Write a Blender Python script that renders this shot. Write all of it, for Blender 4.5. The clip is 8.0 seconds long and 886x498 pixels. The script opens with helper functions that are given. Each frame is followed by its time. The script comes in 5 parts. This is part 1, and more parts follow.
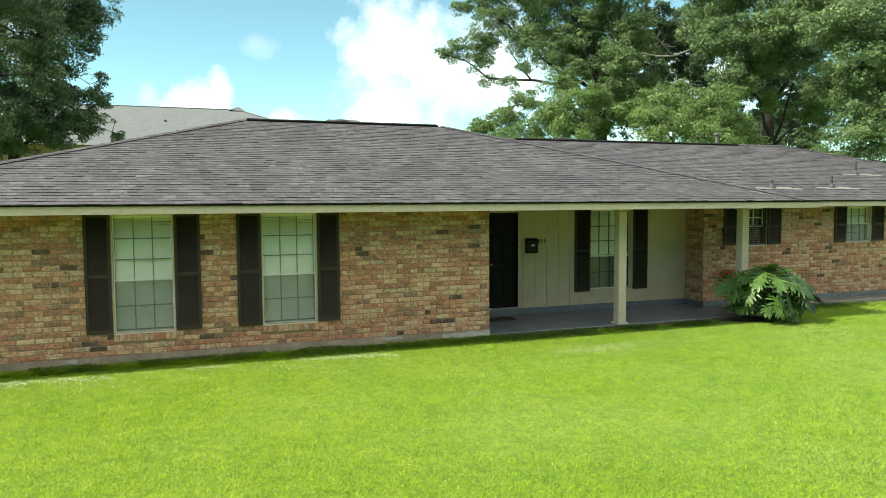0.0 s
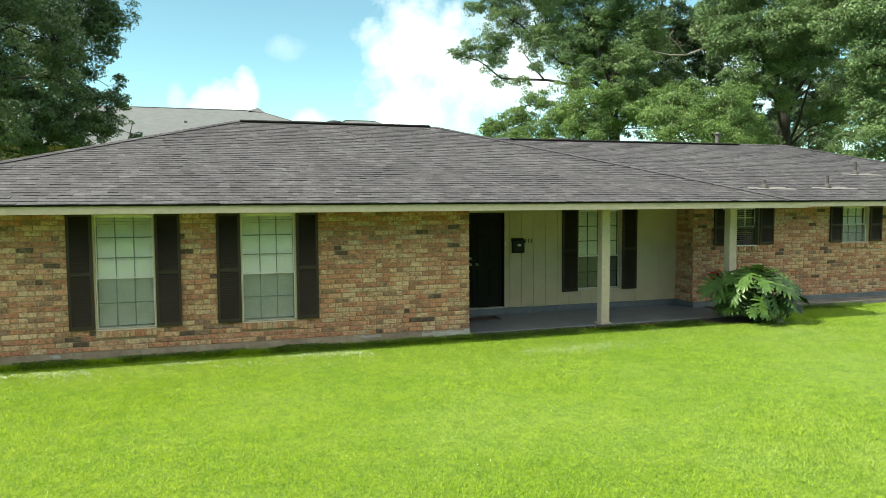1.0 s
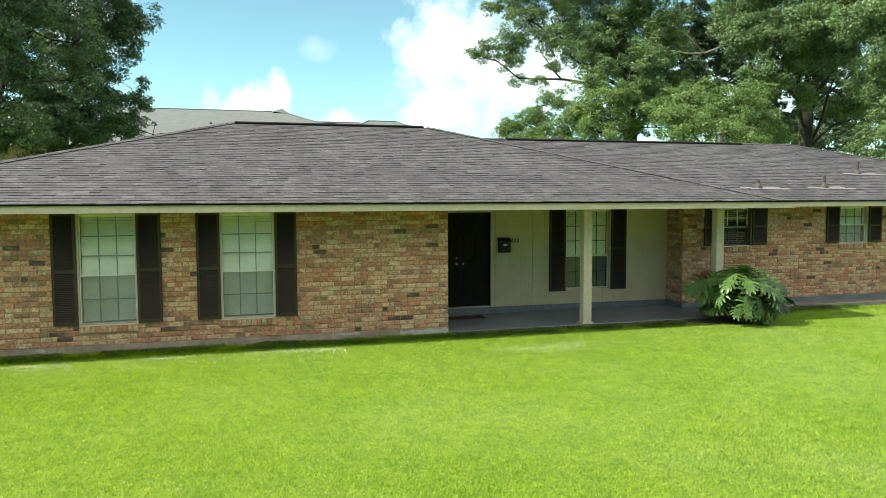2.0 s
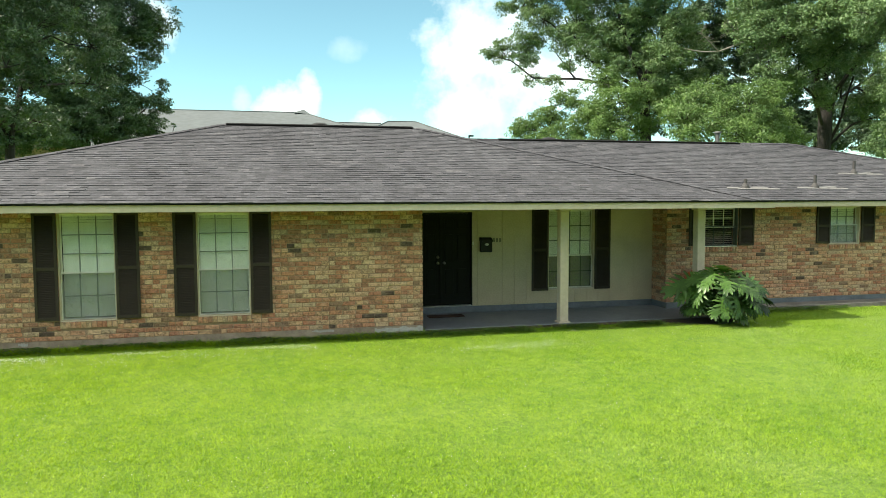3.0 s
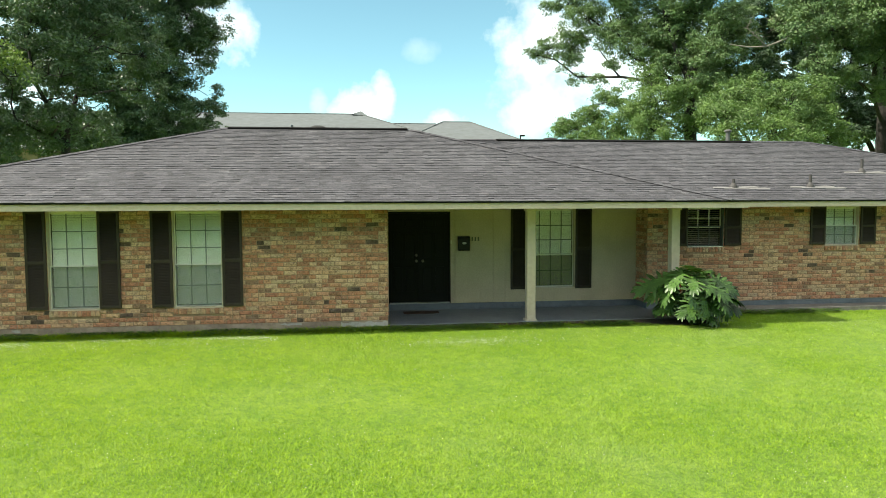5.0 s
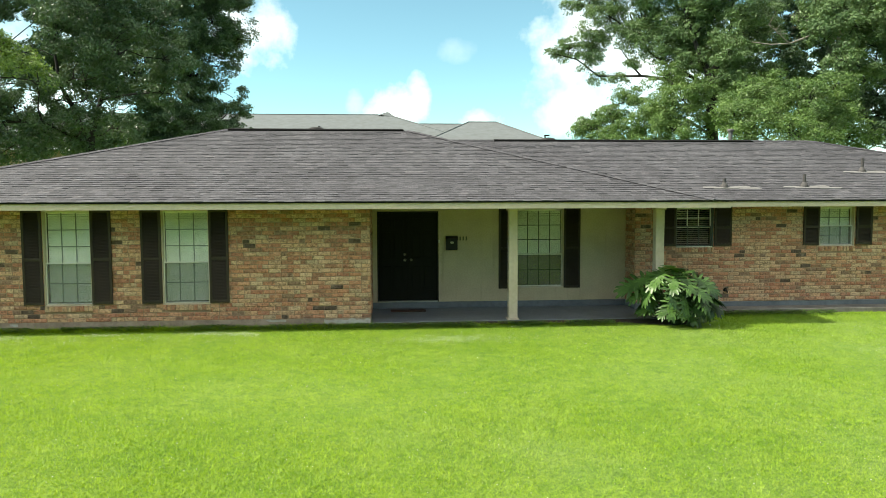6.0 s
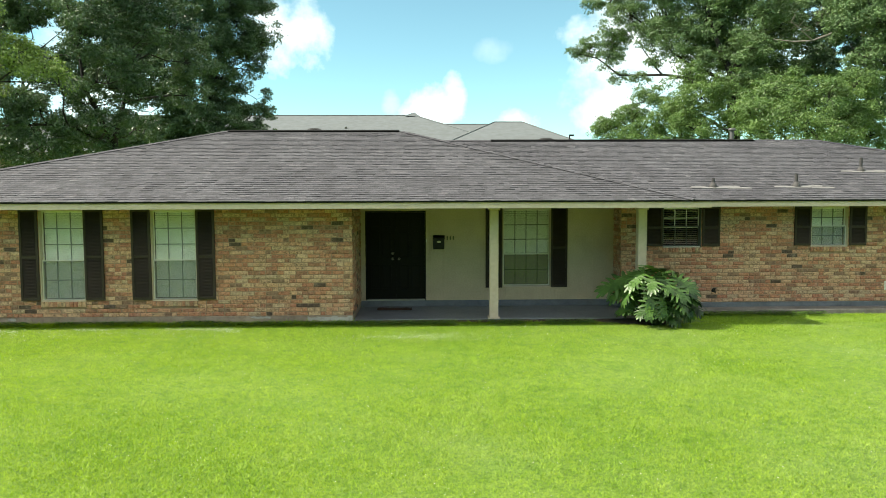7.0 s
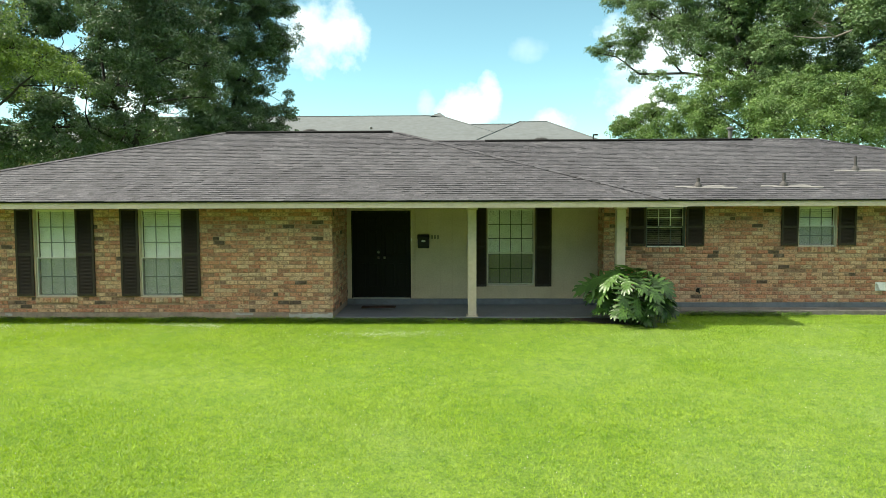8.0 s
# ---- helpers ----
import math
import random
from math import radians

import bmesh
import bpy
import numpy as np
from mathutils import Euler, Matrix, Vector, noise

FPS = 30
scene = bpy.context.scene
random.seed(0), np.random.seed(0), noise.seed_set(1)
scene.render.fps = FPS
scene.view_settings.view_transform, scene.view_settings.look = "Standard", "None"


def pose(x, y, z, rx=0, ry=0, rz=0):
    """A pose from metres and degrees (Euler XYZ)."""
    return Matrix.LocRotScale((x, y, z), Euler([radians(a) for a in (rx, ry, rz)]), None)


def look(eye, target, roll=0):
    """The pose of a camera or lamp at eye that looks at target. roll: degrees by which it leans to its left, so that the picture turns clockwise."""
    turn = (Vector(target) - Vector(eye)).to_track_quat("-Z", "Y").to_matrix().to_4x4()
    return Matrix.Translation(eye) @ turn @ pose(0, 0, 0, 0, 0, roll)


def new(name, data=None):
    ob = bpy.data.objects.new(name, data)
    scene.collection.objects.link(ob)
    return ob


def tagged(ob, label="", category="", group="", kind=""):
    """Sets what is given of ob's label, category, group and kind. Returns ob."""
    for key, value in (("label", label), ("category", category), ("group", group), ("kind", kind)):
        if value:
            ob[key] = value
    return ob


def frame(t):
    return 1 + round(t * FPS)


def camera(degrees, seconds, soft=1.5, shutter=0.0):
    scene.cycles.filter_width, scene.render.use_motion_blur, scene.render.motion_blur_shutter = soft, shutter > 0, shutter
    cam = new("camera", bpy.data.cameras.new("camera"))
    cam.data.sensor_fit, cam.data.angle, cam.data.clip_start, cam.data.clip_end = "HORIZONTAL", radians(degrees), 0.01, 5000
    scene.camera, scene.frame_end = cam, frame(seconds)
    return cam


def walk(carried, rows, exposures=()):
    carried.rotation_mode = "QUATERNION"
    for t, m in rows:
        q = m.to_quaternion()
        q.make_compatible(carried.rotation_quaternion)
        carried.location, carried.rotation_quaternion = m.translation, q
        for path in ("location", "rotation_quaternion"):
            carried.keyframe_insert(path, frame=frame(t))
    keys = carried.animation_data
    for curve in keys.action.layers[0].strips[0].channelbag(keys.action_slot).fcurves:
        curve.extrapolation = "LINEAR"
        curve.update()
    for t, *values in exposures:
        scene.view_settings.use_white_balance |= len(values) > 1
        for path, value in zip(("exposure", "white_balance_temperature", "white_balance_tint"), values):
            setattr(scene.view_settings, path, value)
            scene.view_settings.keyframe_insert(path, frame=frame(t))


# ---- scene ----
cam = camera(64.1, 8.0, soft=0.68)
STOPS, KELVIN, TINT = 1.11, 6980, 8
# seconds, eye, heading clockwise from +y, pitch, roll
PATH = [
    (0.0, -0.106, -0.156, 2.477, 19.71, -3.89, -0.29),
    (0.5, 0.225, -0.343, 2.477, 18.93, -3.89, -0.28),
    (1.0, 0.606, -0.542, 2.477, 17.77, -3.89, -0.28),
    (1.5, 1.025, -0.749, 2.476, 16.51, -3.89, -0.27),
    (3.0, 2.402, -1.382, 2.470, 13.03, -3.89, -0.25),
    (3.5, 2.884, -1.587, 2.468, 11.77, -3.88, -0.25),
    (4.0, 3.371, -1.784, 2.465, 10.31, -3.88, -0.24),
    (4.5, 3.865, -1.973, 2.461, 8.71, -3.88, -0.23),
    (6.0, 5.398, -2.465, 2.448, 4.37, -3.86, -0.21),
    (6.5, 5.933, -2.601, 2.443, 2.93, -3.85, -0.21),
    (7.0, 6.484, -2.721, 2.438, 1.52, -3.84, -0.20),
    (7.5, 7.054, -2.826, 2.432, 0.17, -3.84, -0.19),
    (8.0, 7.644, -2.916, 2.425, -1.29, -3.83, -0.19),
]
walk(cam, [(t, pose(x, y, z, 90 + pitch, 0, -heading) @ pose(0, 0, 0, 0, 0, roll)) for t, x, y, z, heading, pitch, roll in PATH],
     [(0.0, STOPS, KELVIN, TINT), (8.0, STOPS, KELVIN, TINT)])

# ---- world, sun ----
TO_SUN = Vector((-1.0, -0.10, 1.0)).normalized()
sun = new("sun", bpy.data.lights.new("sun", "SUN"))
sun.data.energy, sun.data.angle, sun.data.color = 4.3, radians(0.53), (1.0, 0.95, 0.86)
sun.matrix_world = look((-30, -3, 30), Vector((-30, -3, 30)) - TO_SUN)

world = bpy.data.worlds.new("world")
scene.world = world
world.use_nodes = True
wn = world.node_tree
SKY = 0.118
CLOUDS = (
    # heading, elevation, half width, half height, density
    (5.4, 11.9, 1.8, 1.1, 0.22), (0.9, 7.5, 2.9, 2.0, 1.0), (2.6, 8.6, 1.3, 1.9, 1.0), (-2.6, 8.0, 0.9, 1.2, 0.4),
    (7.6, 6.2, 2.1, 1.3, 0.95), (-10.6, 12.8, 4.0, 3.4, 1.0), (14.8, 12.4, 4.0, 4.6, 1.0), (18.5, 10.5, 4.6, 5.0, 1.0),
    (14.8, 7.4, 3.4, 2.6, 0.95), (17.0, 9.0, 6.0, 4.6, 0.6), (24.0, 11.0, 6.0, 6.0, 0.75), (-24.0, 9.0, 6.0, 5.0, 0.8), (38.0, 8.0, 9.0, 5.0, 0.7),
)


def wnode(kind, **inputs):
    n = wn.nodes.new(kind)
    for k, v in inputs.items():
        n.inputs[int(k[1:])].default_value = v
    return n


def wmath(op, a, b=None, c=None, clamp=False):
    n = wn.nodes.new("ShaderNodeMath")
    n.operation, n.use_clamp = op, clamp
    for i, v in enumerate((a, b, c)):
        if v is None:
            continue
        if isinstance(v, (int, float)):
            n.inputs[i].default_value = v
        else:
            wn.links.new(v, n.inputs[i])
    return n.outputs[0]


wn.nodes.clear()
sky = wn.nodes.new("ShaderNodeTexSky")
sky.sky_type, sky.sun_disc = "NISHITA", False
sky.sun_elevation, sky.sun_rotation = math.asin(TO_SUN.z), math.atan2(TO_SUN.x, TO_SUN.y)
sky.altitude, sky.air_density, sky.dust_density, sky.ozone_density = 5, 0.75, 0.0, 5.0
coord = wn.nodes.new("ShaderNodeTexCoord")
sep = wn.nodes.new("ShaderNodeSeparateXYZ")
wn.links.new(coord.outputs["Generated"], sep.inputs[0])
az = wmath("MULTIPLY", wmath("ARCTAN2", sep.outputs[0], sep.outputs[1]), 57.29578)
el = wmath("MULTIPLY", wmath("ARCSINE", sep.outputs[2]), 57.29578)
puff = wnode("ShaderNodeTexNoise", _2=21.0, _3=10.0, _4=0.58)
wn.links.new(coord.outputs["Generated"], puff.inputs[0])
billow = wmath("MULTIPLY_ADD", puff.outputs[0], 2.7, -1.25)
mask = None
for az0, el0, a, b, dense in CLOUDS:
    u = wmath("DIVIDE", wmath("SUBTRACT", az, az0), a)
    v = wmath("DIVIDE", wmath("SUBTRACT", el, el0), b)
    r2 = wmath("ADD", wmath("MULTIPLY", u, u), wmath("MULTIPLY", v, v))
    m = wmath("SUBTRACT", 1.0, wmath("ADD", r2, billow))
    m = wmath("MULTIPLY", wmath("MULTIPLY_ADD", m, 0.5, 0.0, clamp=True), dense)
    mask = m if mask is None else wmath("MAXIMUM", mask, m)
smooth = wnode("ShaderNodeTexNoise", _2=3.2, _3=6.0, _4=0.55)
wn.links.new(coord.outputs["Generated"], smooth.inputs[0])
# unseen broken cumulus over the rest of the sky, higher up, thickened to fill shade
high = wmath("MULTIPLY_ADD", el, 0.06, -1.05, clamp=True)
broken = wmath("MULTIPLY_ADD", smooth.outputs[0], 5.0, -1.70, clamp=True)
mask = wmath("MAXIMUM", mask, wmath("MULTIPLY", broken, high))
cloud_mix = wn.nodes.new("ShaderNodeMix")
cloud_mix.data_type = "RGBA"
wn.links.new(mask, cloud_mix.inputs["Factor"])
haze = wn.nodes.new("ShaderNodeMix")
haze.data_type, haze.blend_type = "RGBA", "MULTIPLY"
haze.inputs["Factor"].default_value = 1.0
haze.inputs["B"].default_value = (1.08, 1.26, 0.88, 1)
wn.links.new(sky.outputs[0], haze.inputs["A"])
wn.links.new(haze.outputs["Result"], cloud_mix.inputs["A"])
cloud_mix.inputs["B"].default_value = (8.6, 8.8, 8.3, 1)
back = wn.nodes.new("ShaderNodeBackground")
back.inputs[1].default_value = SKY
wn.links.new(cloud_mix.outputs["Result"], back.inputs[0])
wout = wn.nodes.new("ShaderNodeOutputWorld")
wn.links.new(back.outputs[0], wout.inputs[0])


# ---- materials ----
class Mat:
    """A small builder for node materials."""

    def __init__(self, name):
        self.m = bpy.data.materials.new(name)
        self.m.use_nodes = True
        self.t = self.m.node_tree
        self.b = self.t.nodes["Principled BSDF"]
        self.pos = self.t.nodes.new("ShaderNodeNewGeometry").outputs["Position"]

    def set(self, key, value):
        if isinstance(value, bpy.types.NodeSocket):
            self.t.links.new(value, self.b.inputs[key])
        else:
            self.b.inputs[key].default_value = value
        return self

    def noise(self, scale, detail=3.0, rough=0.55, stretch=None, where=None):
        n = self.t.nodes.new("ShaderNodeTexNoise")
        n.inputs["Scale"].default_value, n.inputs["Detail"].default_value, n.inputs["Roughness"].default_value = scale, detail, rough
        v = where or self.pos
        if stretch:
            k = self.t.nodes.new("ShaderNodeVectorMath")
            k.operation = "MULTIPLY"
            k.inputs[1].default_value = stretch
            self.t.links.new(v, k.inputs[0])
            v = k.outputs[0]
        self.t.links.new(v, n.inputs["Vector"])
        return n.outputs[0]

    def ramp(self, fac, stops, hard=False):
        n = self.t.nodes.new("ShaderNodeValToRGB")
        el_ = n.color_ramp.elements
        n.color_ramp.interpolation = "CONSTANT" if hard else "LINEAR"
        while len(el_) < len(stops):
            el_.new(0.5)
        for e, (p, c) in zip(el_, stops):
            e.position, e.color = p, (*c, 1) if len(c) == 3 else c
        self.t.links.new(fac, n.inputs[0])
        return n.outputs[0]

    def mix(self, a, b, fac, mode="MIX"):
        n = self.t.nodes.new("ShaderNodeMix")
        n.data_type, n.blend_type = "RGBA", mode
        for key, v in (("Factor", fac), ("A", a), ("B", b)):
            s = n.inputs[key]
            if isinstance(v, bpy.types.NodeSocket):
                self.t.links.new(v, s)
            else:
                s.default_value = v if key == "Factor" else (*v, 1)
        return n.outputs["Result"]

    def math(self, op, a, b=0.0, clamp=False):
        n = self.t.nodes.new("ShaderNodeMath")
        n.operation, n.use_clamp = op, clamp
        for i, v in enumerate((a, b)):
            if isinstance(v, bpy.types.NodeSocket):
                self.t.links.new(v, n.inputs[i])
            else:
                n.inputs[i].default_value = v
        return n.outputs[0]

    def each(self):
        """A number between 0 and 1 that differs from piece to piece."""
        a = self.t.nodes.new("ShaderNodeObjectInfo").outputs["Random"]
        b = self.t.nodes.new("ShaderNodeNewGeometry").outputs["Random Per Island"]
        return self.math("FRACT", self.math("ADD", a, b))

    def bump(self, height, strength=0.3, distance=0.01):
        n = self.t.nodes.new("ShaderNodeBump")
        n.inputs["Strength"].default_value, n.inputs["Distance"].default_value = strength, distance
        self.t.links.new(height, n.inputs["Height"])
        self.t.links.new(n.outputs[0], self.b.inputs["Normal"])
        return self


def painted(name, color, rough=0.6, spread=0.06, grain=30.0, bump=0.08, sheen=0.35):
    k = Mat(name)
    lo = tuple(c * (1 - 2 * spread) for c in color)
    hi = tuple(min(1, c * (1 + spread)) for c in color)
    base = k.ramp(k.noise(1.7, 4), [(0.3, lo), (0.7, hi)])
    grime = k.ramp(k.noise(grain, 4), [(0.35, (0.86, 0.85, 0.82)), (0.6, (1, 1, 1))])
    k.set("Base Color", k.mix(base, grime, 0.7, "MULTIPLY")).set("Roughness", rough).set("Specular IOR Level", sheen).bump(k.noise(grain * 4, 3), bump, 0.004)
    return k.m


def brick_material():
    k = Mat("old_brick")
    pick = k.each()
    tint = k.ramp(pick, [(0.0, (0.434, 0.199, 0.120)), (0.14, (0.492, 0.297, 0.185)), (0.30, (0.516, 0.345, 0.225)), (0.42, (0.378, 0.158, 0.099)),
                         (0.54, (0.475, 0.248, 0.157)), (0.66, (0.484, 0.304, 0.198)), (0.77, (0.312, 0.151, 0.096)), (0.85, (0.426, 0.297, 0.198)), (0.92, (0.230, 0.134, 0.091)),
                         (0.965, (0.080, 0.052, 0.040))], hard=True)
    wash = k.ramp(k.noise(22, 5, 0.8), [(0.36, (0.38, 0.35, 0.32)), (0.50, (1.10, 1.09, 1.08)), (0.66, (1.42, 1.39, 1.34))])
    body = k.mix(tint, wash, 0.75, "MULTIPLY")
    smudge = k.ramp(k.noise(30, 5, 0.7, (0.7, 1.0, 1.0)), [(0.50, (0, 0, 0)), (0.62, (1, 1, 1))])
    spread = k.ramp(k.noise(4.5, 3), [(0.36, (0, 0, 0)), (0.56, (1, 1, 1))])
    body = k.mix(body, (0.13, 0.085, 0.058), k.math("MULTIPLY", k.math("MULTIPLY", smudge, spread), 0.8))
    lime = k.ramp(k.noise(5.5, 5, 0.7), [(0.52, (0, 0, 0)), (0.72, (1, 1, 1))])
    body = k.mix(body, (0.56, 0.44, 0.34), k.math("MULTIPLY", lime, 0.30))
    k.set("Base Color", body).set("Roughness", 0.9).bump(k.noise(75, 5, 0.7), 0.55, 0.006)
    return k.m


def mortar_material():
    k = Mat("mortar")
    k.set("Base Color", k.ramp(k.noise(9, 6, 0.7), [(0.3, (0.215, 0.135, 0.090)), (0.7, (0.38, 0.262, 0.180))])).set("Roughness", 0.95)
    return k.bump(k.noise(160, 4), 0.6, 0.004).m


def concrete_material(name, lo, hi, stain=0.5, rough=0.85):
    k = Mat(name)
    base = k.ramp(k.noise(2.2, 6, 0.62), [(0.28, lo), (0.72, hi)])
    spots = k.ramp(k.noise(9, 5, 0.7), [(0.36, (0.55, 0.53, 0.50)), (0.52, (1, 1, 1))])
    k.set("Base Color", k.mix(base, spots, stain, "MULTIPLY")).set("Roughness", rough)
    return k.bump(k.noise(120, 4), 0.35, 0.004).m


def shingle_material():
    k = Mat("asphalt_shingle")
    tint = k.ramp(k.each(), [(0.0, (0.036, 0.036, 0.041)), (0.3, (0.048, 0.0485, 0.055)), (0.7, (0.058, 0.0585, 0.066)), (0.94, (0.071, 0.071, 0.079)),
                             (1.0, (0.086, 0.084, 0.090))])
    grit = k.ramp(k.noise(34, 4, 0.75, (0.55, 1.0, 1.0)), [(0.36, (0.46, 0.45, 0.47)), (0.50, (1.0, 1.0, 1.0)), (0.66, (1.62, 1.60, 1.62))])
    body = k.mix(tint, grit, 0.8, "MULTIPLY")
    algae = k.ramp(k.noise(0.75, 5, 0.65, (1.0, 0.45, 0.45)), [(0.34, (0.66, 0.64, 0.67)), (0.62, (1.06, 1.05, 1.05))])
    k.set("Base Color", k.mix(body, algae, 1.0, "MULTIPLY")).set("Roughness", 0.92)
    return k.bump(k.noise(180, 3), 0.4, 0.004).m


def leaf_material(name, dark, mid, light, seep=0.35, glossy=0.5, shine=0.28):
    k = Mat(name)
    tone = k.mix(k.ramp(k.each(), [(0.0, dark), (0.5, mid), (1.0, light)]), k.ramp(k.noise(0.55, 3), [(0.3, dark), (0.7, light)]), 0.5)
    k.set("Base Color", tone).set("Roughness", glossy).set("Specular IOR Level", shine)
    tr = k.t.nodes.new("ShaderNodeBsdfTranslucent")
    k.t.links.new(k.mix(tone, (1.25, 1.3, 0.5), 1.0, "MULTIPLY"), tr.inputs[0])
    mx = k.t.nodes.new("ShaderNodeMixShader")
    mx.inputs[0].default_value = seep
    k.t.links.new(k.b.outputs[0], mx.inputs[1])
    k.t.links.new(tr.outputs[0], mx.inputs[2])
    k.t.links.new(mx.outputs[0], k.t.nodes["Material Output"].inputs[0])
    return k.m


def grass_tone(k):
    """The lawn's colour, by place: broad patches, small tufts."""
    broad = k.ramp(k.noise(0.33, 4, 0.6), [(0.28, (0.180, 0.305, 0.012)), (0.5, (0.212, 0.333, 0.022)), (0.72, (0.232, 0.346, 0.044))])
    axes = k.t.nodes.new("ShaderNodeSeparateXYZ")
    k.t.links.new(k.pos, axes.inputs[0])
    along = k.math("ADD", k.math("MULTIPLY", axes.outputs[0], 0.05), k.math("MULTIPLY", k.noise(0.5, 3), 0.5))
    broad = k.mix(broad, k.ramp(along, [(0.25, (1.03, 1.01, 0.65)), (0.52, (1.0, 1.0, 1.25)), (0.90, (1.02, 1.0, 2.0))]), 1.0, "MULTIPLY")
    tuft = k.ramp(k.noise(24, 4, 0.7), [(0.34, (0.55, 0.66, 0.45)), (0.50, (0.98, 0.98, 0.98)), (0.68, (1.26, 1.20, 1.35))])
    clump = k.ramp(k.noise(6.5, 4, 0.65), [(0.34, (0.74, 0.83, 0.64)), (0.52, (1.0, 1.0, 1.0)), (0.70, (1.13, 1.09, 1.26))])
    patch = k.ramp(k.noise(1.5, 4, 0.6), [(0.36, (0.88, 0.94, 0.80)), (0.54, (1.0, 1.0, 1.0)), (0.68, (1.06, 1.04, 1.12))])
    return k.mix(k.mix(k.mix(broad, patch, 1.0, "MULTIPLY"), clump, 0.9, "MULTIPLY"), tuft, 0.9, "MULTIPLY")


def grass_material():
    k = Mat("grass_blade")
    tone = grass_tone(k)
    tone = k.mix(tone, k.ramp(k.each(), [(0.0, (0.70, 0.84, 0.55)), (0.5, (1.22, 1.17, 0.9)), (0.93, (1.36, 1.28, 1.2)), (1.0, (1.5, 1.4, 1.7))]), 1.0, "MULTIPLY")
    k.set("Base Color", tone).set("Roughness", 0.55).set("Specular IOR Level", 0.3)
    tr = k.t.nodes.new("ShaderNodeBsdfTranslucent")
    k.t.links.new(k.mix(tone, (1.15, 1.15, 0.6), 1.0, "MULTIPLY"), tr.inputs[0])
    mx = k.t.nodes.new("ShaderNodeMixShader")
    mx.inputs[0].default_value = 0.4
    k.t.links.new(k.b.outputs[0], mx.inputs[1])
    k.t.links.new(tr.outputs[0], mx.inputs[2])
    k.t.links.new(mx.outputs[0], k.t.nodes["Material Output"].inputs[0])
    return k.m


def soil_material():
    k = Mat("lawn_soil")
    sod = k.mix(grass_tone(k), k.ramp(k.noise(60, 4, 0.7), [(0.35, (0.26, 0.32, 0.20)), (0.66, (0.80, 0.83, 0.75))]), 0.9, "MULTIPLY")
    k.set("Base Color", sod).set("Roughness", 0.95)
    return k.bump(k.noise(45, 5, 0.7), 0.8, 0.03).m


def glass_material():
    """A thin clear pane: light goes straight through, each face mirrors a little."""
    k = Mat("window_glass")
    wave = k.t.nodes.new("ShaderNodeBump")
    wave.inputs["Strength"].default_value, wave.inputs["Distance"].default_value = 0.05, 0.02
    k.t.links.new(k.noise(1.6, 2), wave.inputs["Height"])
    clear = k.t.nodes.new("ShaderNodeBsdfTransparent")
    clear.inputs[0].default_value = (0.95, 0.97, 0.96, 1)
    shine = k.t.nodes.new("ShaderNodeBsdfGlossy")
    shine.inputs["Roughness"].default_value = 0.015
    k.t.links.new(wave.outputs[0], shine.inputs["Normal"])
    mx = k.t.nodes.new("ShaderNodeMixShader")
    mx.inputs[0].default_value = 0.032
    k.t.links.new(clear.outputs[0], mx.inputs[1])
    k.t.links.new(shine.outputs[0], mx.inputs[2])
    k.t.links.new(mx.outputs[0], k.t.nodes["Material Output"].inputs[0])
    return k.m


def screen_material():
    k = Mat("insect_screen")
    k.set("Base Color", (0.215, 0.235, 0.225, 1)).set("Roughness", 0.6)
    clear = k.t.nodes.new("ShaderNodeBsdfTransparent")
    mx = k.t.nodes.new("ShaderNodeMixShader")
    mx.inputs[0].default_value = 0.27
    k.t.links.new(clear.outputs[0], mx.inputs[1])
    k.t.links.new(k.b.outputs[0], mx.inputs[2])
    k.t.links.new(mx.outputs[0], k.t.nodes["Material Output"].inputs[0])
    return k.m


def bark_material():
    k = Mat("bark")
    k.set("Base Color", k.ramp(k.noise(3.0, 5, 0.65, (3, 3, 0.6)), [(0.3, (0.009, 0.008, 0.007)), (0.7, (0.028, 0.024, 0.020))])).set("Roughness", 0.95)
    return k.bump(k.noise(9, 5, 0.7, (3, 3, 0.5)), 0.8, 0.05).m


def plain(name, color, rough=0.5, metal=0.0, sheen=0.4):
    k = Mat(name)
    k.set("Base Color", k.ramp(k.noise(24, 4), [(0.3, tuple(c * 0.8 for c in color)), (0.7, color)])).set("Roughness", rough).set("Metallic", metal).set("Specular IOR Level", sheen)
    return k.m


BRICK, MORTAR = brick_material(), mortar_material()
SLAB = concrete_material("slab_concrete", (0.22, 0.160, 0.125), (0.40, 0.305, 0.245))
PATCH = concrete_material("patch_mortar", (0.33, 0.30, 0.28), (0.50, 0.46, 0.44))
WALK = concrete_material("walk_concrete", (0.125, 0.112, 0.102), (0.215, 0.198, 0.182))
PORCH_PAINT = concrete_material("porch_floor_paint", (0.104, 0.116, 0.138), (0.158, 0.172, 0.202), 0.45, 0.42)
CREAM = painted("cream_paint", (0.51, 0.413, 0.292), 0.55)
# cream with eave shade put into the colour, so the walls below stay dim
SOFFIT_DIMMED = painted("dimmed_soffit_cream", (0.27, 0.215, 0.14), 0.7)
TRIM = painted("trim_paint", (0.55, 0.455, 0.365), 0.6, 0.03, 12.0, 0.05)
SHUTTER = painted("shutter_paint", (0.046, 0.035, 0.027), 0.6, 0.12, sheen=0.2)
DOOR = painted("door_paint", (0.006, 0.0065, 0.004), 0.6, 0.1, sheen=0.15)
FRAME = painted("window_aluminium", (0.74, 0.71, 0.65), 0.4)
MUNTIN = painted("muntin_paint", (0.085, 0.10, 0.09), 0.45)
MUNTIN_PALE = painted("pale_muntin_paint", (0.21, 0.23, 0.205), 0.45)
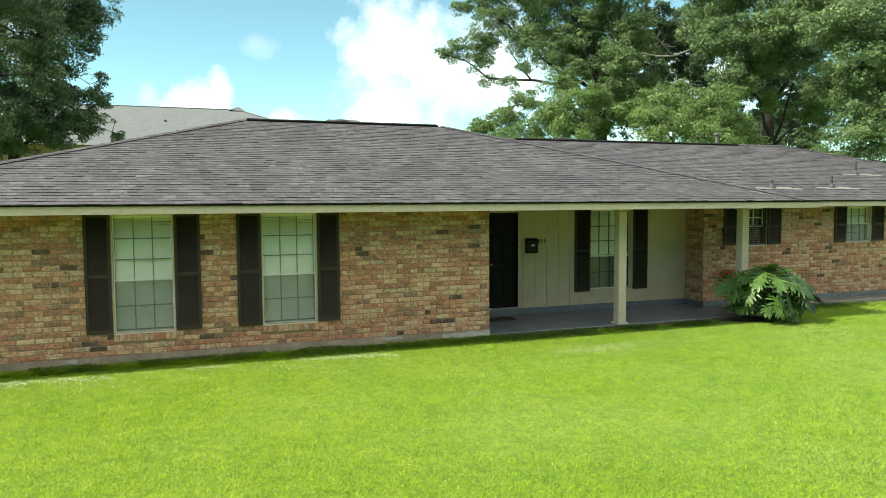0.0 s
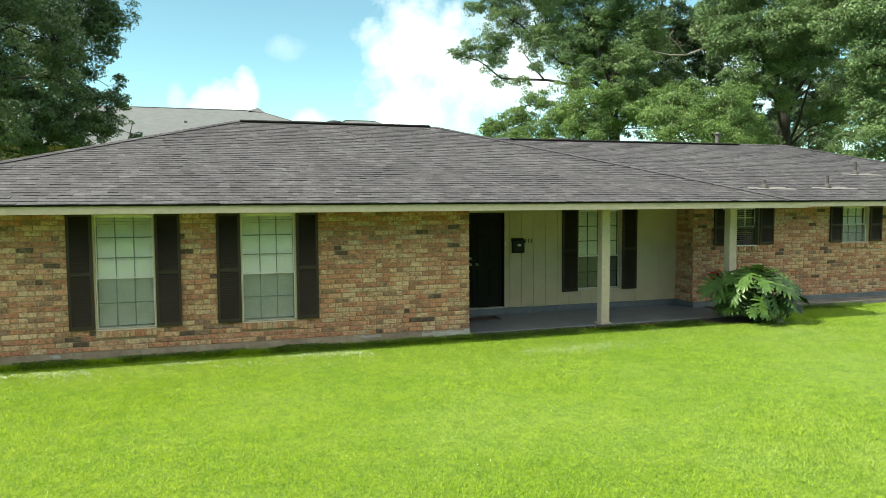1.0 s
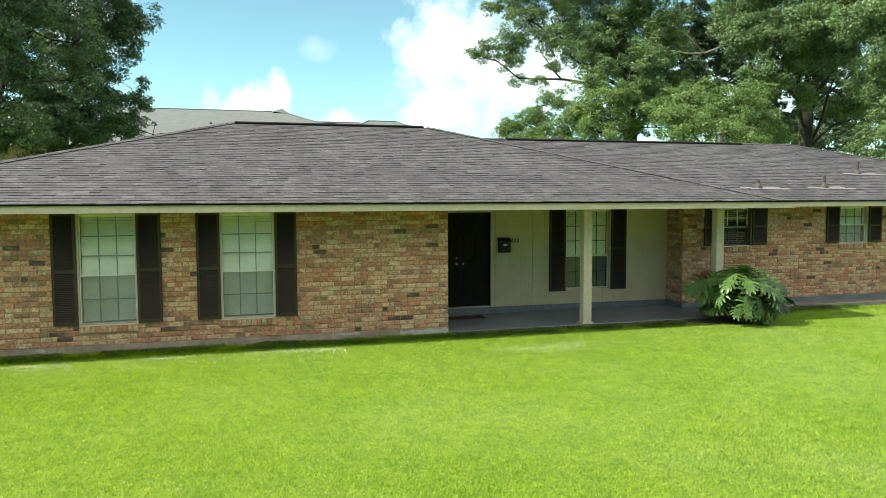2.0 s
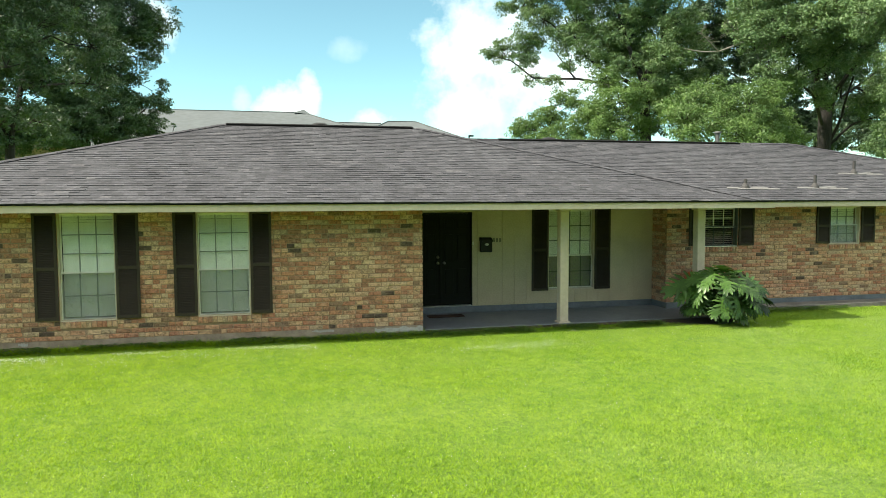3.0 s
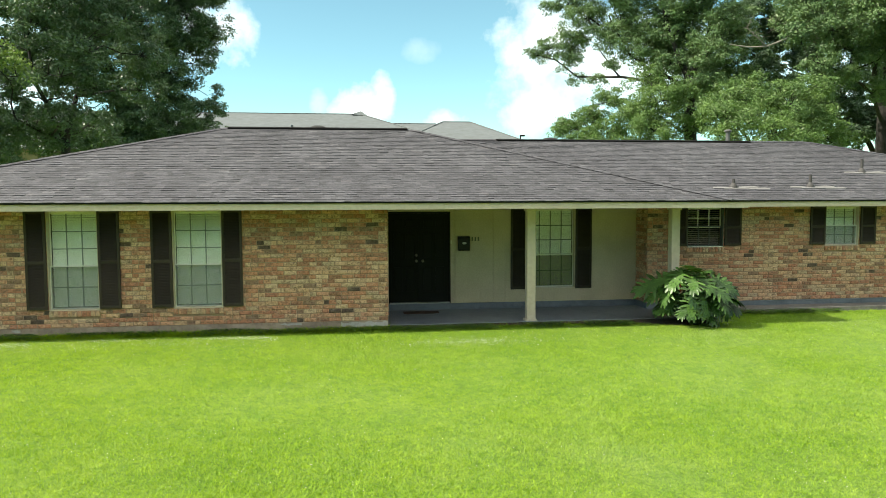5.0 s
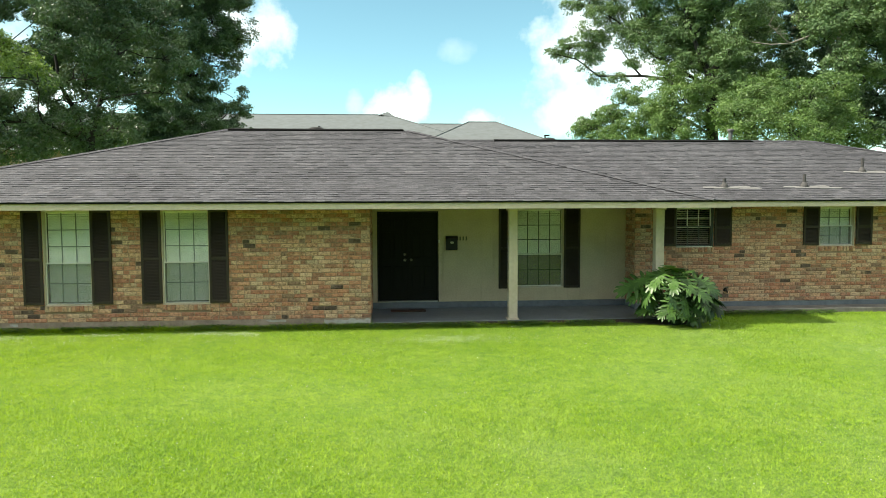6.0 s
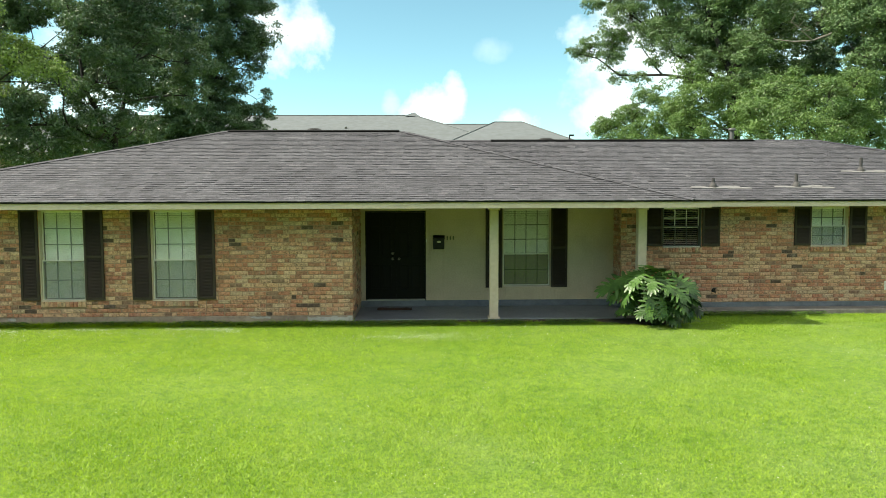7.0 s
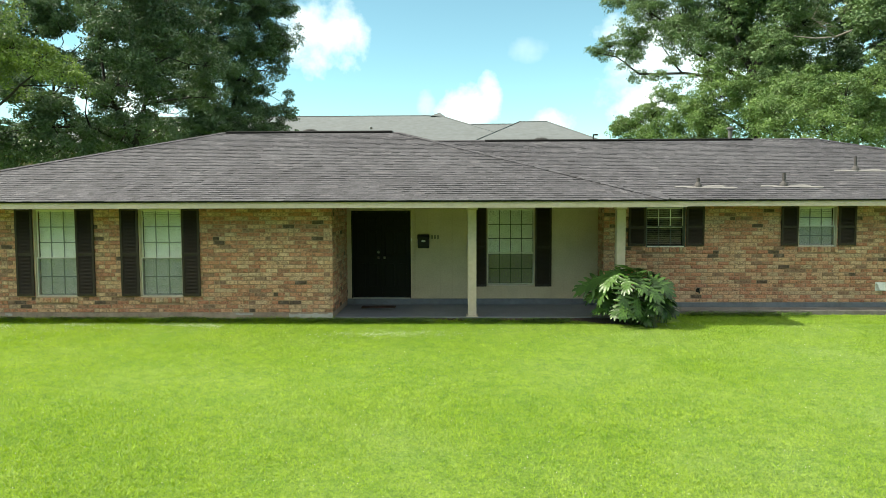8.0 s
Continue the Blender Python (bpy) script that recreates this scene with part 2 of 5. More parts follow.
BLIND = painted("blind_vinyl", (0.93, 0.91, 0.85), 0.5, 0.02, 8.0)
WOOD_SLAT = painted("wood_slat", (0.27, 0.20, 0.155), 0.5, 0.12)
SHADE = painted("roller_shade_cloth", (0.160, 0.142, 0.150), 0.85, 0.08, 14.0)
BAR_DARK = painted("dark_muntin_paint", (0.022, 0.026, 0.022), 0.5)
GLASS, SCREEN = glass_material(), screen_material()
SHINGLE = shingle_material()
DRIP = plain("drip_edge", (0.010, 0.010, 0.010), 0.9, sheen=0.05)
LEAD = plain("lead_flashing", (0.17, 0.165, 0.16), 0.7)
BOOT = plain("vent_boot", (0.055, 0.052, 0.05), 0.7)
ASPHALT = concrete_material("asphalt", (0.040, 0.040, 0.041), (0.062, 0.061, 0.060))
DEADWOOD = plain("dead_wood", (0.26, 0.23, 0.20), 0.9)
PIPE = plain("vent_pipe", (0.05, 0.047, 0.045), 0.7)
STEEL = plain("galvanised", (0.115, 0.115, 0.11), 0.6, 0.2)
ALUMINIUM = plain("pale_metal", (0.52, 0.52, 0.50), 0.45, 0.3)
CHROME = plain("bright_metal", (0.26, 0.25, 0.23), 0.3, 1.0)
BLACK = plain("black_metal", (0.014, 0.014, 0.014), 0.5, sheen=0.2)
FIGURE = plain("figure_metal", (0.13, 0.12, 0.09), 0.6)
WHITE = plain("white_plastic", (0.72, 0.72, 0.70), 0.45)
# near-black colour that stands in for the darkness of unlit rooms
DARKROOM = plain("room_darkness", (0.018, 0.016, 0.015), 0.9, sheen=0.05)
MAT_FIBRE = painted("doormat_fibre", (0.085, 0.042, 0.028), 0.95, 0.2, 60, 0.5)
HOSE = plain("orange_hose", (0.46, 0.075, 0.035), 0.45)
MULCH = painted("mulch", (0.065, 0.047, 0.034), 0.95, 0.35, 25, 0.8)
FAR_ROOF = painted("far_shingle", (0.112, 0.127, 0.132), 0.9, 0.06, 1.2)
FAR_WALL = painted("far_brick", (0.33, 0.24, 0.19), 0.9, 0.08, 2.0)
GRASS, SOIL, BARK = grass_material(), soil_material(), bark_material()
OAK = leaf_material("oak_leaf", (0.032, 0.072, 0.030), (0.092, 0.166, 0.066), (0.195, 0.285, 0.118), 0.14, 0.42)
OAK_DARK = leaf_material("dark_oak_leaf", (0.018, 0.044, 0.023), (0.048, 0.092, 0.047), (0.106, 0.164, 0.082), 0.15, 0.42)
YOUNG = leaf_material("young_leaf", (0.028, 0.066, 0.018), (0.080, 0.145, 0.038), (0.240, 0.330, 0.085), 0.20, 0.4)
FRESH = leaf_material("fresh_leaf", (0.038, 0.084, 0.026), (0.096, 0.178, 0.052), (0.190, 0.285, 0.088), 0.16, 0.42)
PHILO = leaf_material("philodendron_leaf", (0.007, 0.024, 0.007), (0.014, 0.050, 0.011), (0.100, 0.200, 0.040), 0.14, 0.38, 0.32)
CLOVER = plain("clover_and_glint", (0.66, 0.67, 0.56), 0.8)
WEED = leaf_material("weed_leaf", (0.025, 0.060, 0.012), (0.055, 0.120, 0.022), (0.110, 0.200, 0.035), 0.25, 0.5)
STEM = plain("green_stem", (0.05, 0.085, 0.03), 0.6)


# ---- mesh helpers ----
def part(name, bm, material, parent=None, label=""):
    """Links a bmesh as one mesh object under a thing or a part."""
    me = bpy.data.meshes.new(name)
    bm.to_mesh(me)
    bm.free()
    me.materials.append(material)
    ob = new(name, me)
    ob.parent = parent
    return tagged(ob, label)


def mesh_of(name, verts, faces, material):
    me = bpy.data.meshes.new(name)
    me.from_pydata(verts, [], faces)
    me.materials.append(material)
    me.update()
    return me


def empty(name, at, label, category, group="", kind=""):
    e = new(name)
    e.location = at
    e.empty_display_size = 0.3
    return tagged(e, label, category, group, kind)


def box(bm, x0, x1, y0, y1, z0, z1, bevel=0.0):
    """A box, its edges cut by bevel."""
    vs = [bm.verts.new((x, y, z)) for x in (x0, x1) for y in (y0, y1) for z in (z0, z1)]
    fs = [bm.faces.new([vs[i] for i in q]) for q in ((0, 1, 3, 2), (4, 6, 7, 5), (0, 4, 5, 1), (2, 3, 7, 6), (0, 2, 6, 4), (1, 5, 7, 3))]
    if bevel:
        es = {e for f in fs for e in f.edges}
        bmesh.ops.bevel(bm, geom=list(es), offset=bevel, segments=1, affect="EDGES")
    return bm


def boxes(*rows, bevel=0.0):
    bm = bmesh.new()
    for r in rows:
        box(bm, *r, bevel=bevel)
    return bm


def tube(bm, points, radii, sides=8, cap=True):
    """A tube of changing thickness along points."""
    rings = []
    for i, p in enumerate(points):
        a, b = Vector(points[max(0, i - 1)]), Vector(points[min(len(points) - 1, i + 1)])
        d = (b - a).normalized() if (b - a).length > 1e-6 else Vector((0, 0, 1))
        s = d.cross(Vector((0.31, 0.17, 0.93)) if abs(d.z) < 0.9 else Vector((1, 0.1, 0))).normalized()
        w = d.cross(s)
        rings.append([bm.verts.new(Vector(p) + radii[i] * (math.cos(6.28318 * j / sides) * s + math.sin(6.28318 * j / sides) * w)) for j in range(sides)])
    for r, q in zip(rings, rings[1:]):
        for j in range(sides):
            bm.faces.new((r[j], r[(j + 1) % sides], q[(j + 1) % sides], q[j]))
    if cap:
        bm.faces.new(rings[0][::-1])
        bm.faces.new(rings[-1])
    return bm


def panel_with_holes(bm, u0, u1, z0, z1, depth0, depth1, holes, place):
    """A wall with thickness and openings; place(u, depth, z) gives the spot in the world."""
    us = sorted({u0, u1, *[v for h in holes for v in h[:2]]})
    zs = sorted({z0, z1, *[v for h in holes for v in h[2:]]})

    def solid(i, j):
        if not (0 <= i < len(us) - 1 and 0 <= j < len(zs) - 1):
            return False
        u, z = (us[i] + us[i + 1]) / 2, (zs[j] + zs[j + 1]) / 2
        return not any(h[0] < u < h[1] and h[2] < z < h[3] for h in holes)

    def quad(*pts):
        bm.faces.new([bm.verts.new(place(*p)) for p in pts])

    for i in range(len(us) - 1):
        for j in range(len(zs) - 1):
            if not solid(i, j):
                continue
            a, b, c, d = us[i], us[i + 1], zs[j], zs[j + 1]
            quad((a, depth0, c), (b, depth0, c), (b, depth0, d), (a, depth0, d))
            quad((a, depth1, d), (b, depth1, d), (b, depth1, c), (a, depth1, c))
            if not solid(i - 1, j):
                quad((a, depth0, d), (a, depth1, d), (a, depth1, c), (a, depth0, c))
            if not solid(i + 1, j):
                quad((b, depth0, c), (b, depth1, c), (b, depth1, d), (b, depth0, d))
            if not solid(i, j - 1):
                quad((a, depth0, c), (a, depth1, c), (b, depth1, c), (b, depth0, c))
            if not solid(i, j + 1):
                quad((b, depth0, d), (b, depth1, d), (a, depth1, d), (a, depth0, d))
    bmesh.ops.remove_doubles(bm, verts=bm.verts, dist=1e-5)
    return bm


# ---- ground ----
def soil_height(x, y):
    far = min(1.0, max(0.0, (x - 10) / 7))
    return -0.035 - 0.03 * far * far * (3 - 2 * far) + 0.012 * noise.noise((x * 0.35, y * 0.35, 0.0))


def build_ground():
    xs = [-2500, -600, -150, -60, -30] + [-20 + 0.75 * i for i in range(67)] + [45, 80, 200, 700, 2500]
    ys = [-2500, -600, -150, -60, -30] + [-15 + 0.75 * i for i in range(47)] + [30, 50, 100, 250, 700, 2500]
    verts = [(x, y, soil_height(x, y)) for y in ys for x in xs]
    n = len(xs)
    faces = [(j * n + i, j * n + i + 1, (j + 1) * n + i + 1, (j + 1) * n + i) for j in range(len(ys) - 1) for i in range(n - 1)]
    ob = new("ground", mesh_of("ground", verts, faces, SOIL))
    for p in ob.data.polygons:
        p.use_smooth = True
    tagged(ob, "flat mown lawn ground reaching the horizon", "ground", kind="structure")


build_ground()

# the unseen street before the house and woods across it, which close the place behind the camera
# both are added to cut bounce light and darken window reflections
tagged(part("road", boxes((-400, 400, -15.5, -6.5, -0.3, -0.02)), ASPHALT), "unseen grey asphalt street added to lower bounce light", "road", kind="structure")

# ---- house ----
FRONT, PORCH_Y, WING = 11.662, 13.58, 12.962
CORNER, NIB, LEFT, RIGHT, BACK = 5.02, 10.88, -4.5, 22.6, 22.0
SLAB_Z, WING_SLAB, PORCH_Z, SOFFIT = 0.128, 0.155, 0.022, 2.315
TOP = SOFFIT - 0.002
house = empty("house", (0, 0, 0), "single-storey brick ranch house with dark shutters and a grey shingle roof", "house")

FRONT_HOLES = [(-1.24, -0.345, 0.446, 2.305), (0.982, 1.886, 0.446, 2.305)]
WING_HOLES = [(11.82, 12.685, 1.392, 2.305), (15.18, 16.025, 1.392, 2.305)]
PORCH_HOLES = [(5.10, 6.55, 0.16, 2.225), (8.295, 9.41, 0.452, 2.285)]


def wall_part(u0, u1, z0, z1, depth, holes, place, label, material=MORTAR):
    bm = panel_with_holes(bmesh.new(), u0, u1, z0, z1, 0.0, depth, holes, place)
    bmesh.ops.recalc_face_normals(bm, faces=bm.faces)
    return part("wall", bm, material, house, label)


def front_place(u, d, z):
    return (u, FRONT + d, z)


def wing_place(u, d, z):
    return (u, WING + d, z)


def porch_place(u, d, z):
    return (u, PORCH_Y + d, z)


def side_place(u, d, z):
    return (CORNER - d, u, z)


def nib_place(u, d, z):
    return (NIB + d, u, z)


front_wall = wall_part(LEFT, CORNER - 0.202, SLAB_Z, TOP, 0.20, FRONT_HOLES, front_place, "front wall of mixed tan and red old bricks")
side_wall = wall_part(FRONT, PORCH_Y, SLAB_Z, TOP, 0.20, [], side_place, "brick side wall of the porch in shade")
porch_wall = wall_part(CORNER, NIB, 0.155, TOP, 0.15, PORCH_HOLES, porch_place, "cream painted porch wall of vertical boards", CREAM)
nib_wall = wall_part(WING, PORCH_Y, WING_SLAB, TOP, 0.198, [], nib_place, "short brick return wall beside the porch")
wing_wall = wall_part(NIB + 0.2, RIGHT, WING_SLAB, TOP, 0.20, WING_HOLES, wing_place, "front wall of mixed old bricks on the wing")
part("wall", boxes((LEFT, LEFT + 0.2, FRONT + 0.202, BACK, 0.0, TOP), (LEFT, RIGHT, BACK + 0.002, BACK + 0.2, 0.0, TOP),
                   (RIGHT - 0.2, RIGHT, WING + 0.202, BACK, 0.0, TOP)), FAR_WALL, house, "plain brick outer walls")

# concrete slab under the walls
part("slab", boxes((LEFT, CORNER, FRONT - 0.022, BACK, -0.2, SLAB_Z - 0.001)), SLAB, house, "weathered grey concrete slab edge")
part("curb", boxes((CORNER + 0.001, NIB - 0.002, PORCH_Y - 0.03, BACK - 0.002, -0.2, 0.1545), bevel=0.006), PORCH_PAINT, house, "blue-grey painted concrete curb")
part("curb", boxes((NIB, RIGHT, WING - 0.035, BACK - 0.004, -0.2, WING_SLAB - 0.001), bevel=0.006), PORCH_PAINT, house, "blue-grey painted concrete curb")
part("porch_floor", boxes((CORNER + 0.002, 11.2, 11.69, PORCH_Y - 0.031, -0.2, PORCH_Z), bevel=0.012), PORCH_PAINT, house, "blue-grey painted concrete porch floor")
part("walk", boxes((11.203, RIGHT, 12.47, WING - 0.036, -0.2, 0.050), bevel=0.012), WALK, house, "plain grey concrete walk along the wall")




def slab_patch(x0, x1, z0, z1, seed):
    """A thin, ragged smear of pale mortar on the slab's edge."""
    rng = random.Random(seed)
    n = 14
    top = [(x0 + (x1 - x0) * i / n, z1 - (z1 - z0) * rng.uniform(0.0, 0.35)) for i in range(n + 1)]
    low = [(x0 + (x1 - x0) * i / n, z0 + (z1 - z0) * rng.uniform(0.0, 0.45) * (1 - 0.6 * i / n)) for i in range(n + 1)]
    bm = bmesh.new()
    f = [bm.faces.new([bm.verts.new((x, FRONT - 0.0225, z)) for x, z in (low[i], low[i + 1], top[i + 1], top[i])]) for i in range(n)]
    bmesh.ops.remove_doubles(bm, verts=bm.verts, dist=1e-5)
    ext = bmesh.ops.extrude_face_region(bm, geom=list(bm.faces))
    bmesh.ops.translate(bm, verts=[g for g in ext["geom"] if isinstance(g, bmesh.types.BMVert)], vec=(0, -0.005, 0))
    bmesh.ops.recalc_face_normals(bm, faces=bm.faces)
    part("mortar_patch", bm, PATCH, house, "pale blue-grey mortar patch on the slab")


slab_patch(4.10, 5.015, 0.0, 0.124, 1)
slab_patch(2.95, 3.35, 0.07, 0.124, 2)
slab_patch(-1.9, -1.75, 0.05, 0.124, 3)

# ---- windows, shutters, door ----
def window(face, x0, x1, z0, z1, rail, cols, rows_up, rows_low, label, light=MUNTIN_PALE, screened=True, casing=None, lower=None, low_bar=None):
    f = face
    w = part("window", boxes((x0, x0 + 0.018, f - 0.006, f + 0.13, z0, z1), (x1 - 0.018, x1, f - 0.006, f + 0.13, z0, z1),
                             (x0 + 0.018, x1 - 0.018, f - 0.004, f + 0.13, z0, z0 + 0.022), (x0 + 0.018, x1 - 0.018, f - 0.004, f + 0.13, z1 - 0.03, z1)),
             casing or TRIM, house, label)
    a, b = x0 + 0.02, x1 - 0.02
    for name, lo, hi, y, rows in (("upper_sash", rail - 0.01, z1 - 0.032, f + 0.09, rows_up), ("lower_sash", z0 + 0.027, rail + 0.03, f + 0.062, rows_low)):
        part(name, boxes((a, a + 0.018, y, y + 0.024, lo, hi), (b - 0.018, b, y, y + 0.024, lo, hi),
                         (a + 0.018, b - 0.018, y - 0.002, y + 0.024, lo, lo + 0.022), (a + 0.018, b - 0.018, y - 0.002, y + 0.024, hi - 0.028, hi)),
             lower if lower and name == "lower_sash" else FRAME, w)
        c, d, e, g = a + 0.020, b - 0.020, lo + 0.024, hi - 0.030
        for i in range(1, cols):
            x = c + (d - c) * i / cols
            part("muntin", boxes((x - 0.0085, x + 0.0085, y + 0.003, y + 0.021, e, g)), light if name == "upper_sash" else low_bar or MUNTIN, w)
        for j in range(1, rows):
            z = e + (g - e) * j / rows
            part("muntin", boxes((c, d, y + 0.005, y + 0.019, z - 0.0085, z + 0.0085)), light if name == "upper_sash" else low_bar or MUNTIN, w)
        for i in range(cols):
            for j in range(rows):
                p = part("pane", boxes((c + (d - c) * i / cols + 0.009, c + (d - c) * (i + 1) / cols - 0.009, y + 0.0095, y + 0.0135,
                                        e + (g - e) * j / rows + 0.009, e + (g - e) * (j + 1) / rows - 0.009)), GLASS, w)
                p.visible_shadow = False
    if not screened:
        return w
    part("insect_screen", boxes((a + 0.012, b - 0.012, f + 0.052, f + 0.053, z0 + 0.035, rail + 0.008)), SCREEN, w)
    part("screen_frame", boxes((a, a + 0.012, f + 0.044, f + 0.058, z0 + 0.028, rail + 0.02), (b - 0.012, b, f + 0.044, f + 0.058, z0 + 0.028, rail + 0.02),
                               (a + 0.012, b - 0.012, f + 0.044, f + 0.058, rail + 0.008, rail + 0.02)), FRAME, w)
    return w


def blind(parent, face, x0, x1, z0, z1, pitch=0.045, tilt=72, label="white slatted blind, closed", material=None):
    bm = bmesh.new()
    y, n = face + 0.150, int((z1 - z0) / pitch)
    h = 0.025
    for i in range(n):
        slant = radians(tilt - 22 * max(0.0, 1 - i / 11) if tilt > 40 else tilt)
        dy, dz = h * math.cos(slant), h * math.sin(slant)
        z = z1 - 0.05 - i * pitch
        sag = 0.002 * math.sin(i * 1.7)
        vs = [(x0 + 0.04, y - dy, z - dz), (x1 - 0.04, y - dy, z - dz + sag), (x1 - 0.04, y + dy, z + dz + sag), (x0 + 0.04, y + dy, z + dz)]
        up = [bm.verts.new(v) for v in vs]
        dn = [bm.verts.new((v[0], v[1] + 0.002, v[2] + 0.002)) for v in vs]
        bm.faces.new(up)
        bm.faces.new(dn[::-1])
        for k in range(4):
            bm.faces.new((up[k], dn[k], dn[(k + 1) % 4], up[(k + 1) % 4]))
    box(bm, x0 + 0.035, x1 - 0.035, y - 0.03, y + 0.03, z1 - 0.045, z1 - 0.005)
    bmesh.ops.recalc_face_normals(bm, faces=bm.faces)
    return part("blind", bm, material or BLIND, parent, label)


def shutter(face, x0, x1, z0, z1, mid):
    y0, y1 = face - 0.052, face - 0.014
    s = part("shutter", boxes((x0, x0 + 0.045, y0, y1, z0, z1), (x1 - 0.045, x1, y0, y1, z0, z1), (x0 + 0.045, x1 - 0.045, y0, y1, z0, z0 + 0.055),
                              (x0 + 0.045, x1 - 0.045, y0, y1, z1 - 0.055, z1), (x0 + 0.045, x1 - 0.045, y0, y1, mid - 0.028, mid + 0.028), bevel=0.003),
             SHUTTER, house, "dark brown louvred shutter fixed to the wall")
    for lo, hi in ((z0 + 0.055, mid - 0.028), (mid + 0.028, z1 - 0.055)):
        bm = bmesh.new()
        n = int((hi - lo) / 0.0285)
        step = (hi - lo) / n
        for i in range(n):
            z = lo + i * step
            vs = [bm.verts.new(v) for v in ((x0 + 0.045, y0 + 0.006, z + 0.002), (x1 - 0.045, y0 + 0.006, z + 0.002), (x1 - 0.045, y0 + 0.010, z + 0.010), (x0 + 0.045, y0 + 0.010, z + 0.010),
                                            (x0 + 0.045, y1 - 0.006, z + step), (x1 - 0.045, y1 - 0.006, z + step))]
            bm.faces.new((vs[0], vs[1], vs[2], vs[3]))
            bm.faces.new((vs[3], vs[2], vs[5], vs[4]))
        box(bm, x0 + 0.045, x1 - 0.045, y1 - 0.006, y1, lo, hi)
        part("louvre_panel", bm, SHUTTER, s)
    for x in (x0 + 0.022, x1 - 0.022):
        for z in (z0 + 0.12, z1 - 0.12):
            bm = bmesh.new()
            bmesh.ops.create_icosphere(bm, subdivisions=1, radius=0.007, matrix=Matrix.Translation((x, y0, z)))
            part("screw", bm, SHUTTER, s)
    return s


front_label = "tall single-hung window with white blinds and divided panes"
for x0, x1, z0, z1 in FRONT_HOLES:
    w = window(FRONT, x0, x1, z0, z1, 1.257, 3, 3, 2, front_label)
    blind(w, FRONT, x0, x1, 0.5, 2.29)
porch_window = window(PORCH_Y, *PORCH_HOLES[1], 1.21, 4, 3, 2, "single-hung porch window with divided panes and blinds", MUNTIN, False, low_bar=BAR_DARK)
blind(porch_window, PORCH_Y, 8.295, 9.41, 1.20, 2.27)
part("roller_shade", boxes((8.33, 9.375, PORCH_Y + 0.138, PORCH_Y + 0.140, 0.50, 1.24), (8.33, 9.375, PORCH_Y + 0.131, PORCH_Y + 0.147, 0.48, 0.50)), SHADE, porch_window, "dull grey shade behind the lower panes")
# added backings behind the glass; the rooms' darkness is in their colour
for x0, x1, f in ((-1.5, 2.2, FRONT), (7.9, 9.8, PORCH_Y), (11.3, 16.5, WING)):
    part("dark_backing", boxes((x0, x1, f + 0.62, f + 0.66, 0.16, 2.4)), DARKROOM, house, "near-black backing added behind the windows for unlit rooms")
kitchen_window = window(WING, *WING_HOLES[0], 1.838, 3, 2, 1, "small dark window with white upper muntins and an open blind", FRAME, False, MUNTIN, MUNTIN)
blind(kitchen_window, WING, 11.82, 12.685, 1.42, 2.29, 0.045, 22, "dull wooden slatted blind with open slats", WOOD_SLAT)
part("sill_strip", boxes((11.84, 12.665, WING - 0.012, WING - 0.005, 1.394, 1.412)), FRAME, kitchen_window, "thin white sill strip")
wing_window = window(WING, *WING_HOLES[1], 1.838, 3, 2, 2, "small single-hung window with closed white blinds")
blind(wing_window, WING, 15.18, 16.025, 1.42, 2.29)

for x0, x1 in ((-1.613, -1.247), (-0.338, 0.045), (0.600, 0.980), (1.892, 2.262)):
    shutter(FRONT, x0, x1, 0.477, 2.308, 1.352)
for x0, x1 in ((7.90, 8.287), (9.418, 9.797)):
    shutter(PORCH_Y, x0, x1, 0.443, 2.306, 1.36)
for x0, x1 in ((11.425, 11.806), (12.70, 13.10), (14.79, 15.165), (16.045, 16.43)):
    shutter(WING, x0, x1, 1.425, 2.308, 1.84)


def front_door():
    y = PORCH_Y
    d = part("door", boxes((5.02, 5.13, y - 0.022, y - 0.001, 0.157, TOP - 0.06), (6.52, 6.60, y - 0.022, y - 0.001, 0.157, TOP - 0.06), (5.02, 6.60, y - 0.024, y - 0.001, 2.222, TOP)),
             CREAM, house, "double front door in black with cream casing")
    part("door_frame", boxes((5.10, 5.15, y - 0.012, y + 0.13, 0.16, 2.222), (6.50, 6.548, y - 0.012, y + 0.13, 0.16, 2.222), (5.15, 6.50, y - 0.010, y + 0.13, 2.19, 2.222)), DOOR, d)
    part("threshold", boxes((5.15, 6.50, y - 0.05, y + 0.12, 0.158, 0.182), bevel=0.006), ALUMINIUM, d, "bright metal threshold")
    mid = 5.815
    for x0, x1 in ((5.153, mid - 0.004), (mid + 0.004, 6.497)):
        bm = boxes((x0, x1, y + 0.05, y + 0.092, 0.184, 2.186), bevel=0.003)
        w = (x1 - x0 - 0.26) / 2
        for i in range(2):
            a = x0 + 0.095 + i * (w + 0.07)
            for lo, hi in ((0.42, 0.98), (1.16, 1.74), (1.86, 2.06)):
                box(bm, a, a + w, y + 0.038, y + 0.052, lo, hi, bevel=0.012)
        part("door_leaf", bm, DOOR, d)
    part("astragal", boxes((mid - 0.018, mid + 0.018, y + 0.034, y + 0.049, 0.186, 2.184), bevel=0.004), DOOR, d)
    for x, z in ((mid - 0.06, 1.115), (mid + 0.085, 1.115), (mid - 0.06, 1.245)):
        bm = bmesh.new()
        tube(bm, [(x, y + 0.05, z), (x, y + 0.03, z), (x, y + 0.012, z), (x, y - 0.006, z), (x, y - 0.018, z)], [0.032, 0.030, 0.012, 0.027, 0.016], 12)
        part("knob", bm, CHROME, d, "bright metal knob")
